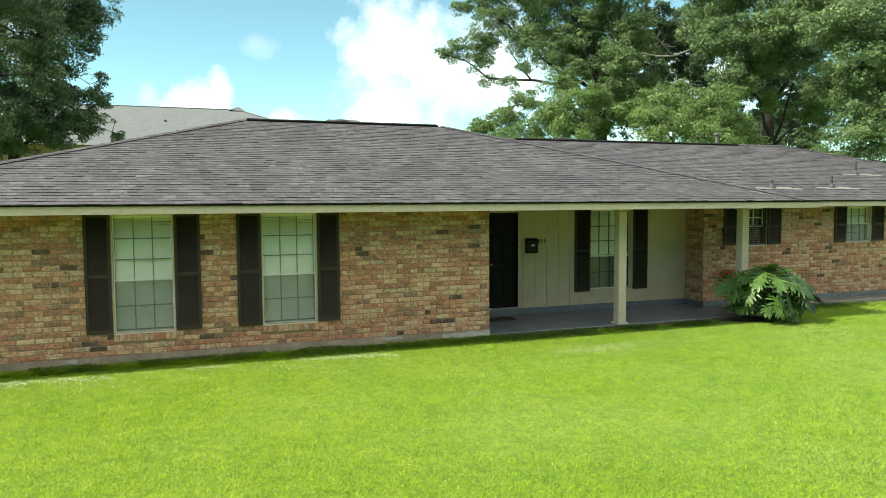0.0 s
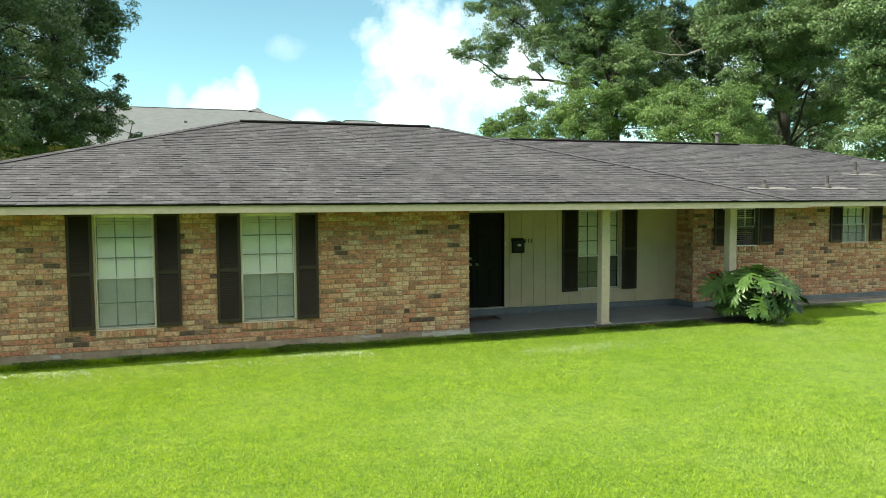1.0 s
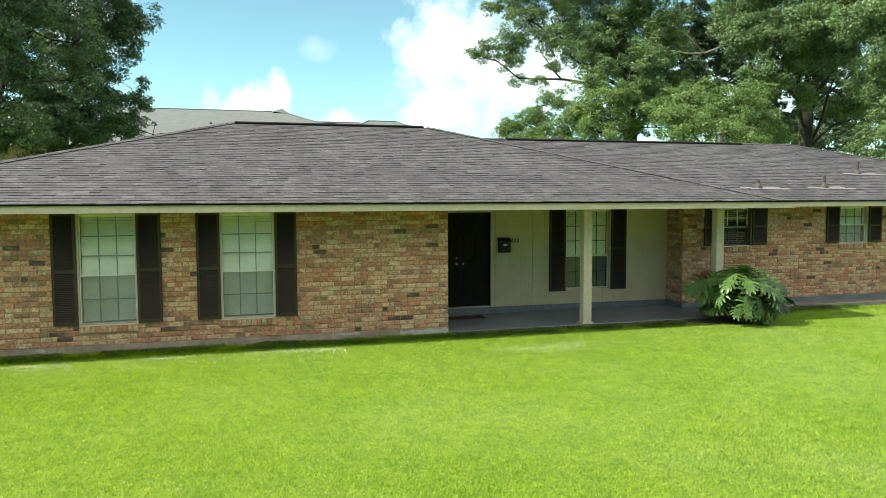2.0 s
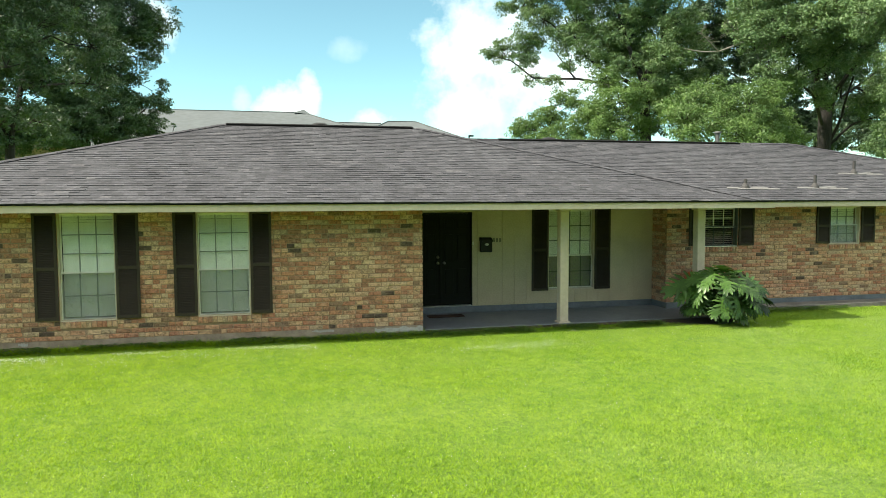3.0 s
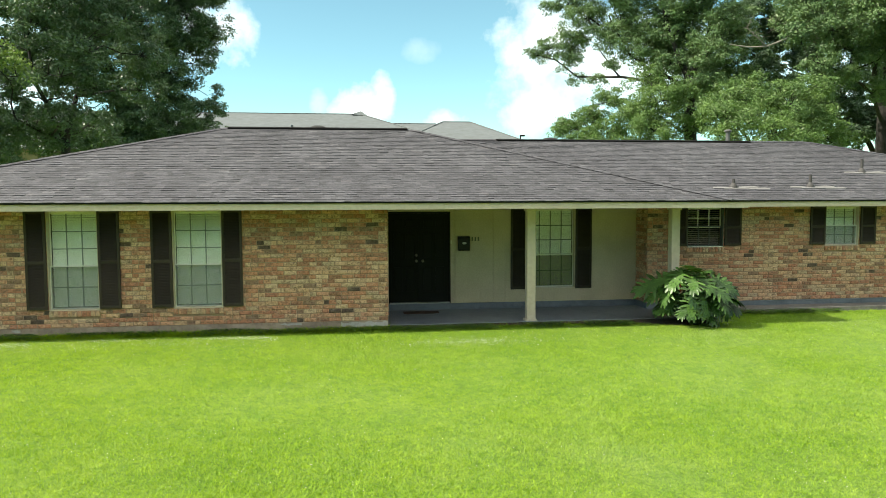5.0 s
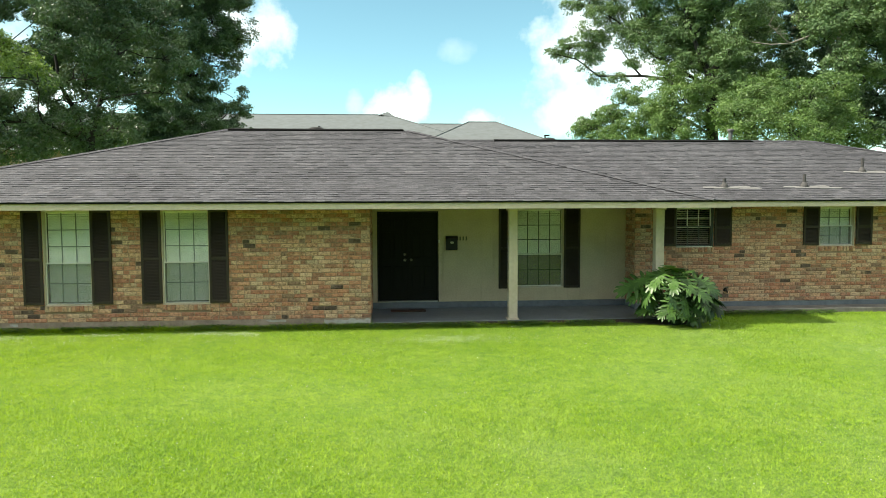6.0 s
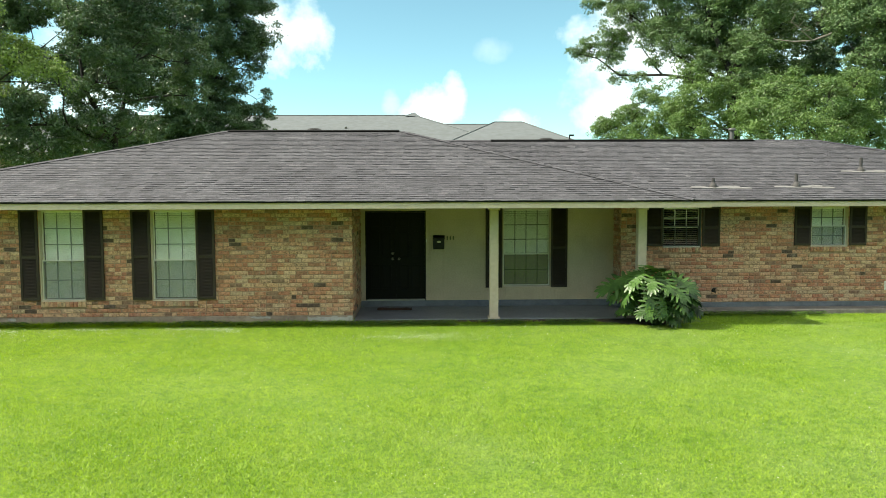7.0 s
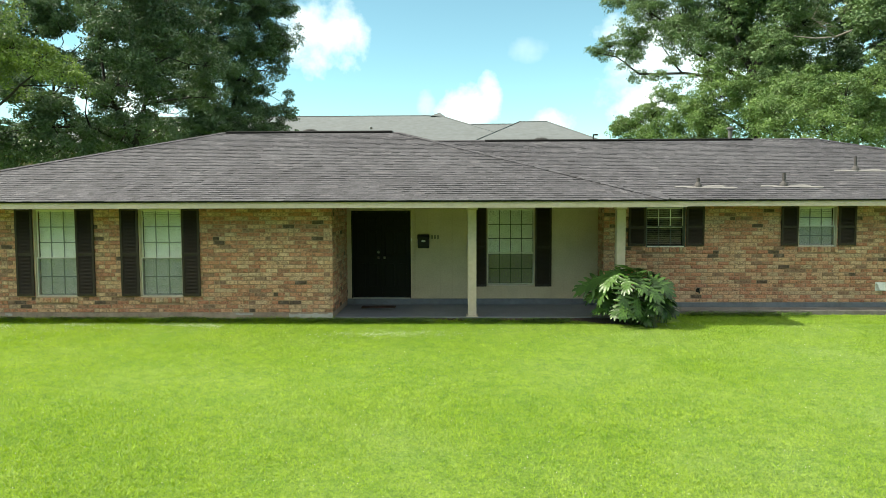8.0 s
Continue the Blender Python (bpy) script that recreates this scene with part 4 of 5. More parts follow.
# ---- philodendron ----
def lobed_leaf(seed):
    """A deeply cut leaf, its midrib along +y from the stalk, about 1 long; each lobe is a bent finger."""
    rng = random.Random(seed)
    verts, faces = [], []

    def bend(x, y):
        return Vector((x, y, -0.55 * x * x - 0.28 * max(0, y - 0.1) ** 2 + 0.10 * abs(x) + 0.02 * math.sin(9 * y)))

    def strip(rows):
        j = len(verts)
        for l, m, r in rows:
            verts.extend((bend(*l), bend(*m) + Vector((0, 0, -0.012)), bend(*r)))
        for i in range(len(rows) - 1):
            a = j + 3 * i
            faces.extend(((a, a + 1, a + 4, a + 3), (a + 1, a + 2, a + 5, a + 4)))

    strip([((-0.03 - 0.17 * math.sin(3.0 * s), 1.0 * s - 0.06), (0, 1.0 * s - 0.04), (0.03 + 0.17 * math.sin(3.0 * s), 1.0 * s - 0.06)) for s in [i / 7 for i in range(8)]])
    for side in (-1, 1):
        for i in range(8):
            s = -0.12 + i * 0.135
            ang = radians(-52 + i * 17 + rng.uniform(-4, 4))
            ln = (0.36, 0.47, 0.53, 0.52, 0.47, 0.40, 0.32, 0.25)[i] * rng.uniform(0.9, 1.08)
            d = Vector((math.cos(ang) * side, math.sin(ang)))
            p = Vector((-d.y, d.x)) * side
            o = Vector((0.05 * side, max(0.0, s)))
            rows = []
            for k, wd in ((0.0, 0.056), (0.3, 0.054), (0.65, 0.052), (0.88, 0.036), (1.0, 0.004)):
                q = o + d * (ln * k) + p * (0.10 * k * k * ln)
                wave = 1 + 0.18 * math.sin(k * 9 + i)
                rows.append((q - p * wd * wave, q, q + p * wd * wave) if side > 0 else (q + p * wd * wave, q, q - p * wd * wave))
            strip([tuple(tuple(v) for v in r) for r in rows])
    me = mesh_of("leaf", [tuple(v) for v in verts], faces, PHILO)
    for p in me.polygons:
        p.use_smooth = True
    return me


def philodendron():
    cx, cy = 11.12, 11.19
    e = empty("philodendron", (cx, cy, soil_height(cx, cy)), "large split-leaf philodendron bush by the porch post", "shrub")
    kinds = [lobed_leaf(s) for s in range(6)]
    rng = random.Random(12)

    def leaf(at, out, pitch, size, kind, roll=0.25, lean=0.0):
        tip = Vector(at)
        root = Vector((tip.x * 0.15, tip.y * 0.15, 0.02))
        mid = root.lerp(tip, 0.55) + Vector((0, 0, 0.16))
        pts = [root.lerp(mid, t).lerp(mid.lerp(tip, t), t) for t in (0, 0.25, 0.5, 0.75, 1)]
        bm = bmesh.new()
        tube(bm, pts, [0.014, 0.012, 0.010, 0.009, 0.007], 5, cap=False)
        part("stalk", bm, STEM, e)
        y = (Vector(out).normalized() + Vector((0, 0, pitch))).normalized()
        x = y.cross(Vector((rng.uniform(-roll, roll), rng.uniform(-roll, roll) - lean, 1))).normalized()
        ob = new("leaf", kinds[kind % 6])
        ob.parent = e
        ob.matrix_basis = Matrix.Translation(tip) @ Matrix((x, y, x.cross(y))).transposed().to_4x4() @ Matrix.Scale(size, 4)

    # rings of leaves: upright ones in the middle, hanging ones round the outside, short ones low down
    for count, reach, high, droop, size in ((6, 0.14, 1.10, (-0.1, 0.6), 0.42), (10, 0.33, 1.03, (-0.6, 0.1), 0.49), (9, 0.46, 0.84, (-1.4, -0.2), 0.52),
                                            (10, 0.52, 0.60, (-1.9, -0.5), 0.46), (10, 0.42, 0.42, (-1.3, -0.2), 0.40), (10, 0.26, 0.34, (-0.9, 0.0), 0.34), (8, 0.20, 0.62, (-1.2, 0.0), 0.36)):
        for i in range(count):
            a = (i + rng.uniform(-0.3, 0.3)) / count * 6.28318 + reach * 9
            k = reach * rng.uniform(0.82, 1.15)
            at = (math.cos(a) * k, min(0.34, math.sin(a) * k * 0.9), high * rng.uniform(0.90, 1.07) - (0.06 if math.cos(a) > 0.4 else 0.0))
            leaf(at, (math.cos(a + rng.uniform(-0.5, 0.5)), math.sin(a) * 0.9 - 0.12, 0), rng.uniform(*droop), size * rng.uniform(0.7, 1.15), i + count, 0.55, 0.35)
    # two long dark leaves that reach over the porch
    leaf((-0.48, 0.27, 0.86), (-1.0, 0.0, 0), -0.25, 0.68, 1, 0.1, 0.8)
    leaf((-0.46, 0.20, 0.74), (-1.0, -0.1, 0), -0.45, 0.54, 4, 0.1, 0.6)
    # sunlit ones that lean out towards the wing
    leaf((0.44, -0.26, 0.74), (0.6, -0.9, 0), -0.55, 0.44, 2, 0.15, 0.7)
    leaf((0.50, -0.22, 0.52), (0.7, -0.8, 0), -0.60, 0.42, 3, 0.15, 0.7)
    leaf((0.26, -0.40, 0.66), (0.2, -1.0, 0), -0.70, 0.42, 5, 0.15, 0.7)
    return e


philodendron()


def planting_bed():
    rng = random.Random(2)
    bm = bmesh.new()
    rows = []
    for i in range(58):
        x = 5.08 + i * 0.125
        d = 0.13 + 0.50 * math.exp(-((x - 11.1) / 0.85) ** 2) + 0.03 * math.sin(i * 1.9)
        fade = min(1.0, (57 - i) / 9)
        rows.append([bm.verts.new((x, 11.686 - d * fade * k, soil_height(x, 11.6) + (0.075 * fade - 0.03) * (1 - k * k) + rng.uniform(-0.006, 0.006) - (0.02 if k == 1 else 0))) for k in (0, 0.3, 0.6, 0.85, 1)])
    for r, q in zip(rows, rows[1:]):
        for j in range(4):
            bm.faces.new((r[j], r[j + 1], q[j + 1], q[j]))
    bmesh.ops.recalc_face_normals(bm, faces=bm.faces)
    ob = part("planting_bed", bm, MULCH)
    tagged(ob, "bare dark earth along the porch edge under the shrub", "soil", kind="structure")


planting_bed()


# ---- trees ----
def leaf_mesh(name, pos, face, size, material, parent, g):
    """One mesh of single small leaves at pos, each turned to face."""
    n = len(pos)
    side = np.cross(face, g.normal(size=(n, 3)))
    side /= np.linalg.norm(side, axis=1)[:, None] + 1e-9
    axis = np.cross(side, face)
    axis /= np.linalg.norm(axis, axis=1)[:, None] + 1e-9
    ln = (size * g.uniform(0.65, 1.35, n))[:, None]
    wd = ln * g.uniform(0.30, 0.46, n)[:, None]
    v = np.empty((n, 3, 3), np.float32)
    v[:, 0], v[:, 1], v[:, 2] = pos - side * wd, pos + side * wd, pos + axis * ln
    me = bpy.data.meshes.new(name)
    me.vertices.add(3 * n)
    me.vertices.foreach_set("co", v.ravel())
    me.loops.add(3 * n)
    me.loops.foreach_set("vertex_index", np.arange(3 * n, dtype=np.int32))
    me.polygons.add(n)
    me.polygons.foreach_set("loop_start", np.arange(0, 3 * n, 3, dtype=np.int32))
    me.materials.append(material)
    me.update(calc_edges=True)
    ob = new(name, me)
    ob.parent = parent
    return ob


def boughs_of(lobes, dense, holes, g):
    """Leafy boughs: their places, sizes and the way out of the crown, in the uneven rind of every lobe."""
    where, radius, out = [], [], []
    for cx, cy, cz, r in lobes:
        n = max(4, int(dense * r * r))
        d = g.normal(size=(n, 3)) + np.array([0, 0, 0.15])
        d /= np.linalg.norm(d, axis=1)[:, None]
        swell = np.array([1 + 0.45 * noise.noise((k[0] * 2.1 + cx, k[1] * 2.1 + cy, k[2] * 2.1 + cz)) for k in d])
        f = r * (0.20 + 0.88 * g.random(n) ** 0.6) * swell
        p = np.array([cx, cy, cz]) + d * f[:, None] * np.array([1.08, 1.08, 0.88])
        hole = np.array([noise.noise((k[0] * 0.9, k[1] * 0.9, k[2] * 1.1)) for k in p])
        keep = hole > holes
        where.append(p[keep]), out.append(d[keep])
        radius.append(g.uniform(0.22, 0.52, int(keep.sum())) * min(1.25, 0.62 + 0.35 * r))
    return np.concatenate(where), np.concatenate(radius), np.concatenate(out)


def crown_of(lobes, dense, per, size, material, parent, seed, holes=-0.4):
    g = np.random.default_rng(seed)
    where, radius, out = boughs_of(lobes, dense, holes, g)
    idx = np.repeat(np.arange(len(where)), (per * (radius / 0.37) ** 1.8 * g.uniform(0.6, 1.3, len(where))).astype(int) + 1)
    n = len(idx)
    d = g.normal(size=(n, 3)) + out[idx] * 0.5 + np.array([0, 0, 0.45])
    d /= np.linalg.norm(d, axis=1)[:, None]
    far = 0.50 + 0.55 * g.random(n) ** 0.5
    far[g.random(n) < 0.10] *= 1.4
    # sprigs within each bough
    lump = np.sin(d @ g.normal(size=(3, 3)) * 3.1 + idx[:, None] * 1.7).sum(1)
    pos = where[idx] + d * (radius[idx] * far * (1 + 0.13 * lump))[:, None] * np.array([1.1, 1.1, 0.72])
    face = d * 0.55 + g.normal(size=(n, 3)) * 0.60 + np.array([0, 0, 0.30])
    return leaf_mesh("crown", pos, face, size, material, parent, g), where


def tree(base, stems, lobes, dense, per, size, material, label, seed, thick=0.3, twigs=2, holes=-0.4):
    """A tapered trunk, its main stems, a branch into each leafy lobe, and twigs to the sprays.
    stems: the trunk first, each a list of places with its first and last radius."""
    rng = random.Random(seed)
    bx, by = base
    bz = soil_height(bx, by)
    root = Vector((bx, by, bz))
    e = empty("tree", root, label, "tree", "trees behind the house")
    joints = []
    for i, (pts, r0, r1) in enumerate(stems):
        line = [Vector(p) - root for p in pts]
        fine = []
        for a, b in zip(line, line[1:]):
            for k in range(3):
                fine.append(a.lerp(b, k / 3) + (Vector((rng.uniform(-1, 1), rng.uniform(-1, 1), 0)) * 0.06 if fine and k else Vector()))
        fine.append(line[-1])
        m = len(fine) - 1
        radii = [r0 + (r1 - r0) * (k / m) ** 0.8 for k in range(m + 1)]
        if i == 0:
            radii[0] *= 1.5
        bm = tube(bmesh.new(), fine, radii, 12 if i == 0 else 8)
        part("trunk" if i == 0 else "limb", bm, BARK, e)
        joints += [(p, r) for p, r in zip(fine[2 if i == 0 else 0:], radii[2 if i == 0 else 0:]) if i or p.z > 0.55 * line[-1].z]
    local = [(x - bx, y - by, z - bz, r) for x, y, z, r in lobes]
    _, ends = crown_of(local, dense, per, size, material, e, seed, holes)
    hubs = []
    for x, y, z, r in local:
        c = Vector((x, y, z))
        q, qr = min(joints, key=lambda j: (j[0] - c).length + max(0, j[0].z - c.z) * 1.5)
        bow = (c - q).length * 0.14
        m1 = q.lerp(c, 0.35) + Vector((rng.uniform(-bow, bow), rng.uniform(-bow, bow), rng.uniform(-0.2, 1.0) * bow))
        m2 = q.lerp(c, 0.7) + Vector((rng.uniform(-bow, bow), rng.uniform(-bow, bow), rng.uniform(-0.2, 1.0) * bow))
        t = min(qr * 0.75, thick * (0.10 + 0.10 * r))
        part("branch", tube(bmesh.new(), [q, m1, m2, c], [t, t * 0.75, t * 0.5, 0.018], 6), BARK, e)
        hubs += [m2, c]
    bm = bmesh.new()
    for p in ends[rng.randrange(twigs)::twigs]:
        p = Vector(p)
        q = min(hubs, key=lambda h: (h - p).length)
        mid = q.lerp(p, 0.5) + Vector((rng.uniform(-0.2, 0.2), rng.uniform(-0.2, 0.2), rng.uniform(-0.1, 0.25)))
        tube(bm, [q, mid, p], [0.028, 0.016, 0.006], 4, cap=False)
    tagged(part("twig_mass", bm, BARK, e), kind="stuff")
    return e


def up_to(x, y, z, lean=0.0):
    return [(x, y, -0.3), (x, y, 0.6), (x + 0.4 * lean, y, z * 0.5), (x + lean, y, z)]


tree((-10.2, 49.6), [(up_to(-10.2, 49.6, 6.5, 0.3), 0.42, 0.34), ([(-9.9, 49.6, 6.4), (-9.0, 49.6, 9.5), (-8.2, 49.8, 13.5), (-8.0, 49.6, 18.0)], 0.26, 0.05),
                     ([(-9.9, 49.6, 6.4), (-11.2, 49.0, 10.0), (-12.5, 48.6, 14.0)], 0.24, 0.06), ([(-9.9, 49.6, 5.8), (-8.0, 50.2, 7.2), (-6.3, 50.6, 8.8)], 0.14, 0.03)],
     [(-6.7, 50.0, 15.1, 2.0), (-6.2, 50.0, 13.3, 1.4), (-5.8, 50.5, 12.0, 0.6), (-8.9, 49.0, 13.3, 2.2), (-8.3, 50.0, 11.2, 1.5), (-5.6, 51.0, 9.3, 0.9), (-5.4, 51.0, 10.3, 0.5), (-7.6, 50.0, 8.8, 1.9),
      (-10.4, 48.0, 11.2, 2.6), (-10.0, 49.0, 8.4, 2.1), (-12.3, 49.0, 14.2, 2.1), (-13.7, 47.4, 12.0, 2.2), (-14.6, 48.0, 14.6, 2.0), (-13.2, 48.0, 6.8, 1.2), (-15.4, 47.4, 6.6, 1.3),
      (-9.4, 49.0, 16.9, 3.0), (-6.4, 50.0, 17.1, 1.9), (-5.4, 50.0, 14.0, 0.9), (-13.1, 48.0, 18.2, 2.6), (-8.3, 49.0, 19.9, 3.0), (-5.7, 50.0, 7.8, 1.1),
      (-7.2, 49.0, 6.9, 1.2), (-8.9, 48.4, 6.6, 1.2), (-10.9, 48.4, 6.5, 1.4), (-13.1, 47.4, 6.3, 1.3), (-14.6, 47.0, 6.5, 1.4), (-4.6, 50.2, 7.0, 0.65), (-9.5, 47.8, 6.4, 1.3), (-8.1, 48.2, 6.9, 1.1), (-6.3, 49.8, 7.2, 0.9), (-10.4, 48.0, 7.8, 1.4), (-12.0, 47.6, 7.0, 1.4), (-17.3, 47.5, 9.1, 0.9), (-14.5, 47.5, 9.0, 0.9), (-10.9, 48.0, 9.2, 1.4), (-16.4, 47.5, 7.4, 1.1), (-14.4, 47.5, 7.4, 1.0),
      (-12.3, 47.5, 7.4, 1.0), (-15.5, 48.0, 12.1, 1.8), (-15.9, 47.5, 10.4, 1.0), (-13.5, 48.0, 10.5, 1.4), (-15.0, 48.0, 15.2, 1.6)],
     25, 150, 0.120, OAK_DARK, "broad dark green oak tree with dense foliage", 21, holes=-0.11)
tree((-9.4, 33.6), [(up_to(-9.4, 33.6, 5.6, 0.3), 0.26, 0.2), ([(-9.1, 33.6, 5.5), (-8.4, 33.8, 8.5), (-7.6, 34.5, 11.6)], 0.15, 0.04), ([(-9.1, 33.6, 5.4), (-10.0, 32.6, 8.0), (-10.6, 32.4, 12.0)], 0.15, 0.04),
                    ([(-9.1, 33.6, 5.2), (-10.6, 32.0, 6.2), (-12.6, 30.6, 6.0)], 0.11, 0.03)],
     [(-7.5, 32.0, 9.7, 1.5), (-6.7, 35.0, 11.3, 1.4), (-8.8, 32.0, 11.0, 1.6), (-9.4, 31.0, 9.9, 0.8), (-7.4, 33.0, 7.9, 0.8), (-6.2, 36.0, 9.9, 1.3), (-8.6, 32.0, 8.1, 1.1), (-7.7, 34.0, 12.3, 1.6),
      (-10.0, 32.0, 8.0, 0.8), (-6.6, 37.0, 8.3, 1.3), (-11.3, 33.0, 13.1, 1.3), (-8.6, 33.0, 13.9, 2.0), (-13.2, 30.5, 5.0, 1.2), (-11.4, 31.0, 5.0, 1.0), (-9.9, 33.0, 5.4, 0.9),
      # two lobes at y 30-31: the young tree's shaded underside, in dark leaf colour
      (-8.3, 35.5, 6.2, 1.0), (-14.7, 29.6, 5.4, 1.4), (-12.6, 33.0, 9.2, 0.8), (-12.5, 30.0, 7.8, 1.0), (-11.8, 31.0, 7.3, 0.8), (-13.5, 30.5, 7.5, 0.9), (-12.3, 31.0, 7.5, 0.7), (-12.5, 30.5, 5.9, 0.9), (-11.4, 31.0, 6.1, 0.8), (-9.7, 32.5, 6.3, 0.7), (-8.5, 32.5, 6.1, 0.7),
      (-10.4, 32.0, 5.8, 0.7), (-8.3, 33.5, 6.4, 0.6), (-11.6, 31.0, 8.5, 0.7), (-10.2, 33.0, 7.3, 0.7), (-12.1, 30.5, 7.3, 1.0), (-11.3, 31.0, 6.7, 0.7), (-9.1, 33.0, 7.3, 0.7), (-9.1, 31.5, 6.3, 0.6), (-8.1, 31.5, 6.1, 0.5),
      (-12.4, 30.5, 6.4, 0.7), (-10.3, 31.0, 7.7, 0.6)],
     23, 150, 0.108, OAK_DARK, "dark green oak tree with backlit leaves and a neighbour's shaded lobes", 22, holes=-0.08)
tree((-12.6, 26.6), [(up_to(-12.6, 26.6, 4.6, 0.2), 0.2, 0.15), ([(-12.4, 26.6, 4.5), (-11.4, 26.2, 6.4), (-9.6, 25.8, 7.6)], 0.1, 0.03), ([(-12.4, 26.6, 4.5), (-12.6, 26.2, 7.0), (-11.6, 25.8, 9.0)], 0.1, 0.03)],
     [(-10.0, 25.2, 8.8, 0.9), (-9.2, 25.6, 8.2, 0.9), (-8.3, 25.6, 7.5, 0.65), (-7.7, 25.6, 7.0, 0.4), (-12.0, 26.0, 8.0, 1.5), (-11.6, 25.8, 9.6, 1.2), (-12.8, 26.4, 6.0, 1.3)],
     32, 150, 0.090, YOUNG, "smaller tree with fresh yellow-green leaves", 23, holes=-0.1)
tree((-21.0, 46.0), [(up_to(-21.0, 46.0, 5.5, 0.3), 0.42, 0.3), ([(-20.7, 46.0, 5.4), (-20.0, 45.6, 12.0)], 0.24, 0.06)],
     [(-20.4, 46.0, 9.1, 1.3), (-23.4, 46.0, 7.3, 1.2), (-21.5, 46.0, 7.2, 1.2), (-19.2, 45.6, 7.1, 1.0), (-17.7, 46.0, 7.2, 1.2), (-22.4, 46.0, 12.1, 1.9), (-19.6, 46.0, 11.8, 1.1), (-16.5, 46.0, 12.0, 1.4), (-21.5, 46.0, 15.2, 1.9), (-18.9, 46.0, 15.5, 1.5),
      (-16.6, 46.0, 14.8, 1.4), (-22.9, 46.0, 10.6, 1.4), (-18.1, 46.0, 11.0, 1.3), (-16.8, 46.0, 9.8, 1.0), (-20.8, 46.0, 5.6, 1.3), (-17.8, 46.0, 5.6, 1.3), (-23.6, 45.6, 5.8, 1.4), (-24.4, 46.0, 13.4, 2.0)], 24, 140, 0.135, OAK_DARK, "dark green oak tree with dense foliage", 24)

# the airy oak: a dark trunk that forks high up, and a long level limb
tree((25.6, 40.0), [(up_to(25.6, 40.0, 10.0, -0.55), 0.40, 0.33), ([(25.05, 40.0, 9.9), (25.5, 39.8, 11.0), (26.0, 39.5, 12.3), (26.3, 39.3, 16.0)], 0.26, 0.06),
                    ([(25.05, 40.0, 9.9), (24.6, 40.2, 11.1), (24.1, 40.5, 12.5), (23.5, 41.6, 16.5)], 0.24, 0.06), ([(25.0, 40.0, 9.4), (23.9, 41.2, 10.4), (23.0, 42.0, 11.1), (22.1, 42.6, 12.1), (21.2, 43.6, 14.6)], 0.15, 0.04),
                    ([(25.1, 40.0, 9.0), (23.6, 42.2, 10.1), (22.2, 43.5, 10.6), (19.9, 46.0, 11.0), (18.6, 47.2, 12.4), (17.2, 48.0, 12.9)], 0.14, 0.025), ([(22.0, 43.7, 10.7), (21.6, 44.2, 11.4), (21.0, 45.0, 12.9)], 0.07, 0.025), ([(22.1, 42.6, 12.1), (20.7, 44.6, 14.4), (19.3, 46.4, 15.8)], 0.07, 0.02),
                   
                    ([(25.4, 40.0, 6.4), (23.8, 41.0, 7.6), (21.6, 42.2, 9.0), (19.9, 43.2, 8.6)], 0.11, 0.03)],
     [(17.2, 48.0, 12.9, 0.5), (18.2, 47.5, 13.1, 0.85), (19.3, 46.5, 12.3, 0.85), (19.5, 46.0, 13.7, 0.95), (18.1, 47.0, 15.9, 0.5), (19.2, 46.5, 16.0, 0.8), (20.3, 45.0, 14.7, 1.0), (21.4, 44.0, 13.1, 1.1), (22.0, 43.0, 14.0, 1.2),
      (19.8, 46.0, 10.8, 0.5), (20.9, 45.0, 10.5, 0.55), (22.6, 42.0, 12.2, 1.2), (23.8, 41.0, 13.5, 1.3), (25.1, 40.0, 14.0, 1.2), (25.4, 38.5, 11.3, 1.15), (26.4, 38.5, 13.2, 0.9), (23.9, 40.0, 10.9, 0.8), (21.5, 43.5, 11.4, 0.5),
      (26.2, 39.4, 9.9, 0.7), (25.6, 38.6, 9.5, 0.8), (22.9, 42.0, 16.5, 2.4), (25.6, 39.0, 15.9, 2.0), (21.0, 45.0, 17.1, 1.9),
      (25.2, 42.5, 11.6, 1.6), (27.8, 42.5, 11.6, 1.7), (27.2, 42.0, 9.3, 1.2), (25.9, 42.5, 13.6, 1.5), (29.0, 42.5, 13.4, 1.5), (29.4, 42.0, 10.1, 1.2)],
     38, 150, 0.106, OAK, "tall spreading oak tree with airy branches", 25, holes=-0.32)
tree((21.6, 41.2), [(up_to(21.6, 41.2, 4.6, 0.2), 0.2, 0.15), ([(21.8, 41.2, 4.5), (22.2, 40.0, 7.0), (22.6, 39.8, 9.6)], 0.1, 0.03), ([(21.8, 41.2, 4.5), (20.2, 42.6, 6.8), (19.2, 43.6, 7.8)], 0.09, 0.03)],
     [(22.7, 41.0, 10.1, 0.95), (22.7, 38.6, 8.4, 1.15), (21.6, 40.0, 7.5, 1.2), (20.8, 42.0, 8.9, 0.75), (19.8, 43.0, 8.0, 0.9), (18.7, 44.0, 7.3, 0.9), (17.8, 44.0, 6.9, 0.55), (20.4, 41.0, 6.6, 1.0), (22.3, 38.6, 6.6, 1.15), (24.3, 39.0, 6.8, 0.65),
      (19.6, 42.4, 6.2, 0.9), (24.0, 38.4, 8.6, 0.9), (24.6, 37.8, 7.6, 0.8), (24.4, 38.8, 9.4, 0.8), (26.8, 38.8, 8.4, 0.8), (21.2, 39.8, 5.4, 1.0), (23.3, 38.6, 5.4, 1.0), (18.4, 43.6, 5.8, 0.8)],
     42, 150, 0.100, FRESH, "young oak tree with light green leaves", 26)
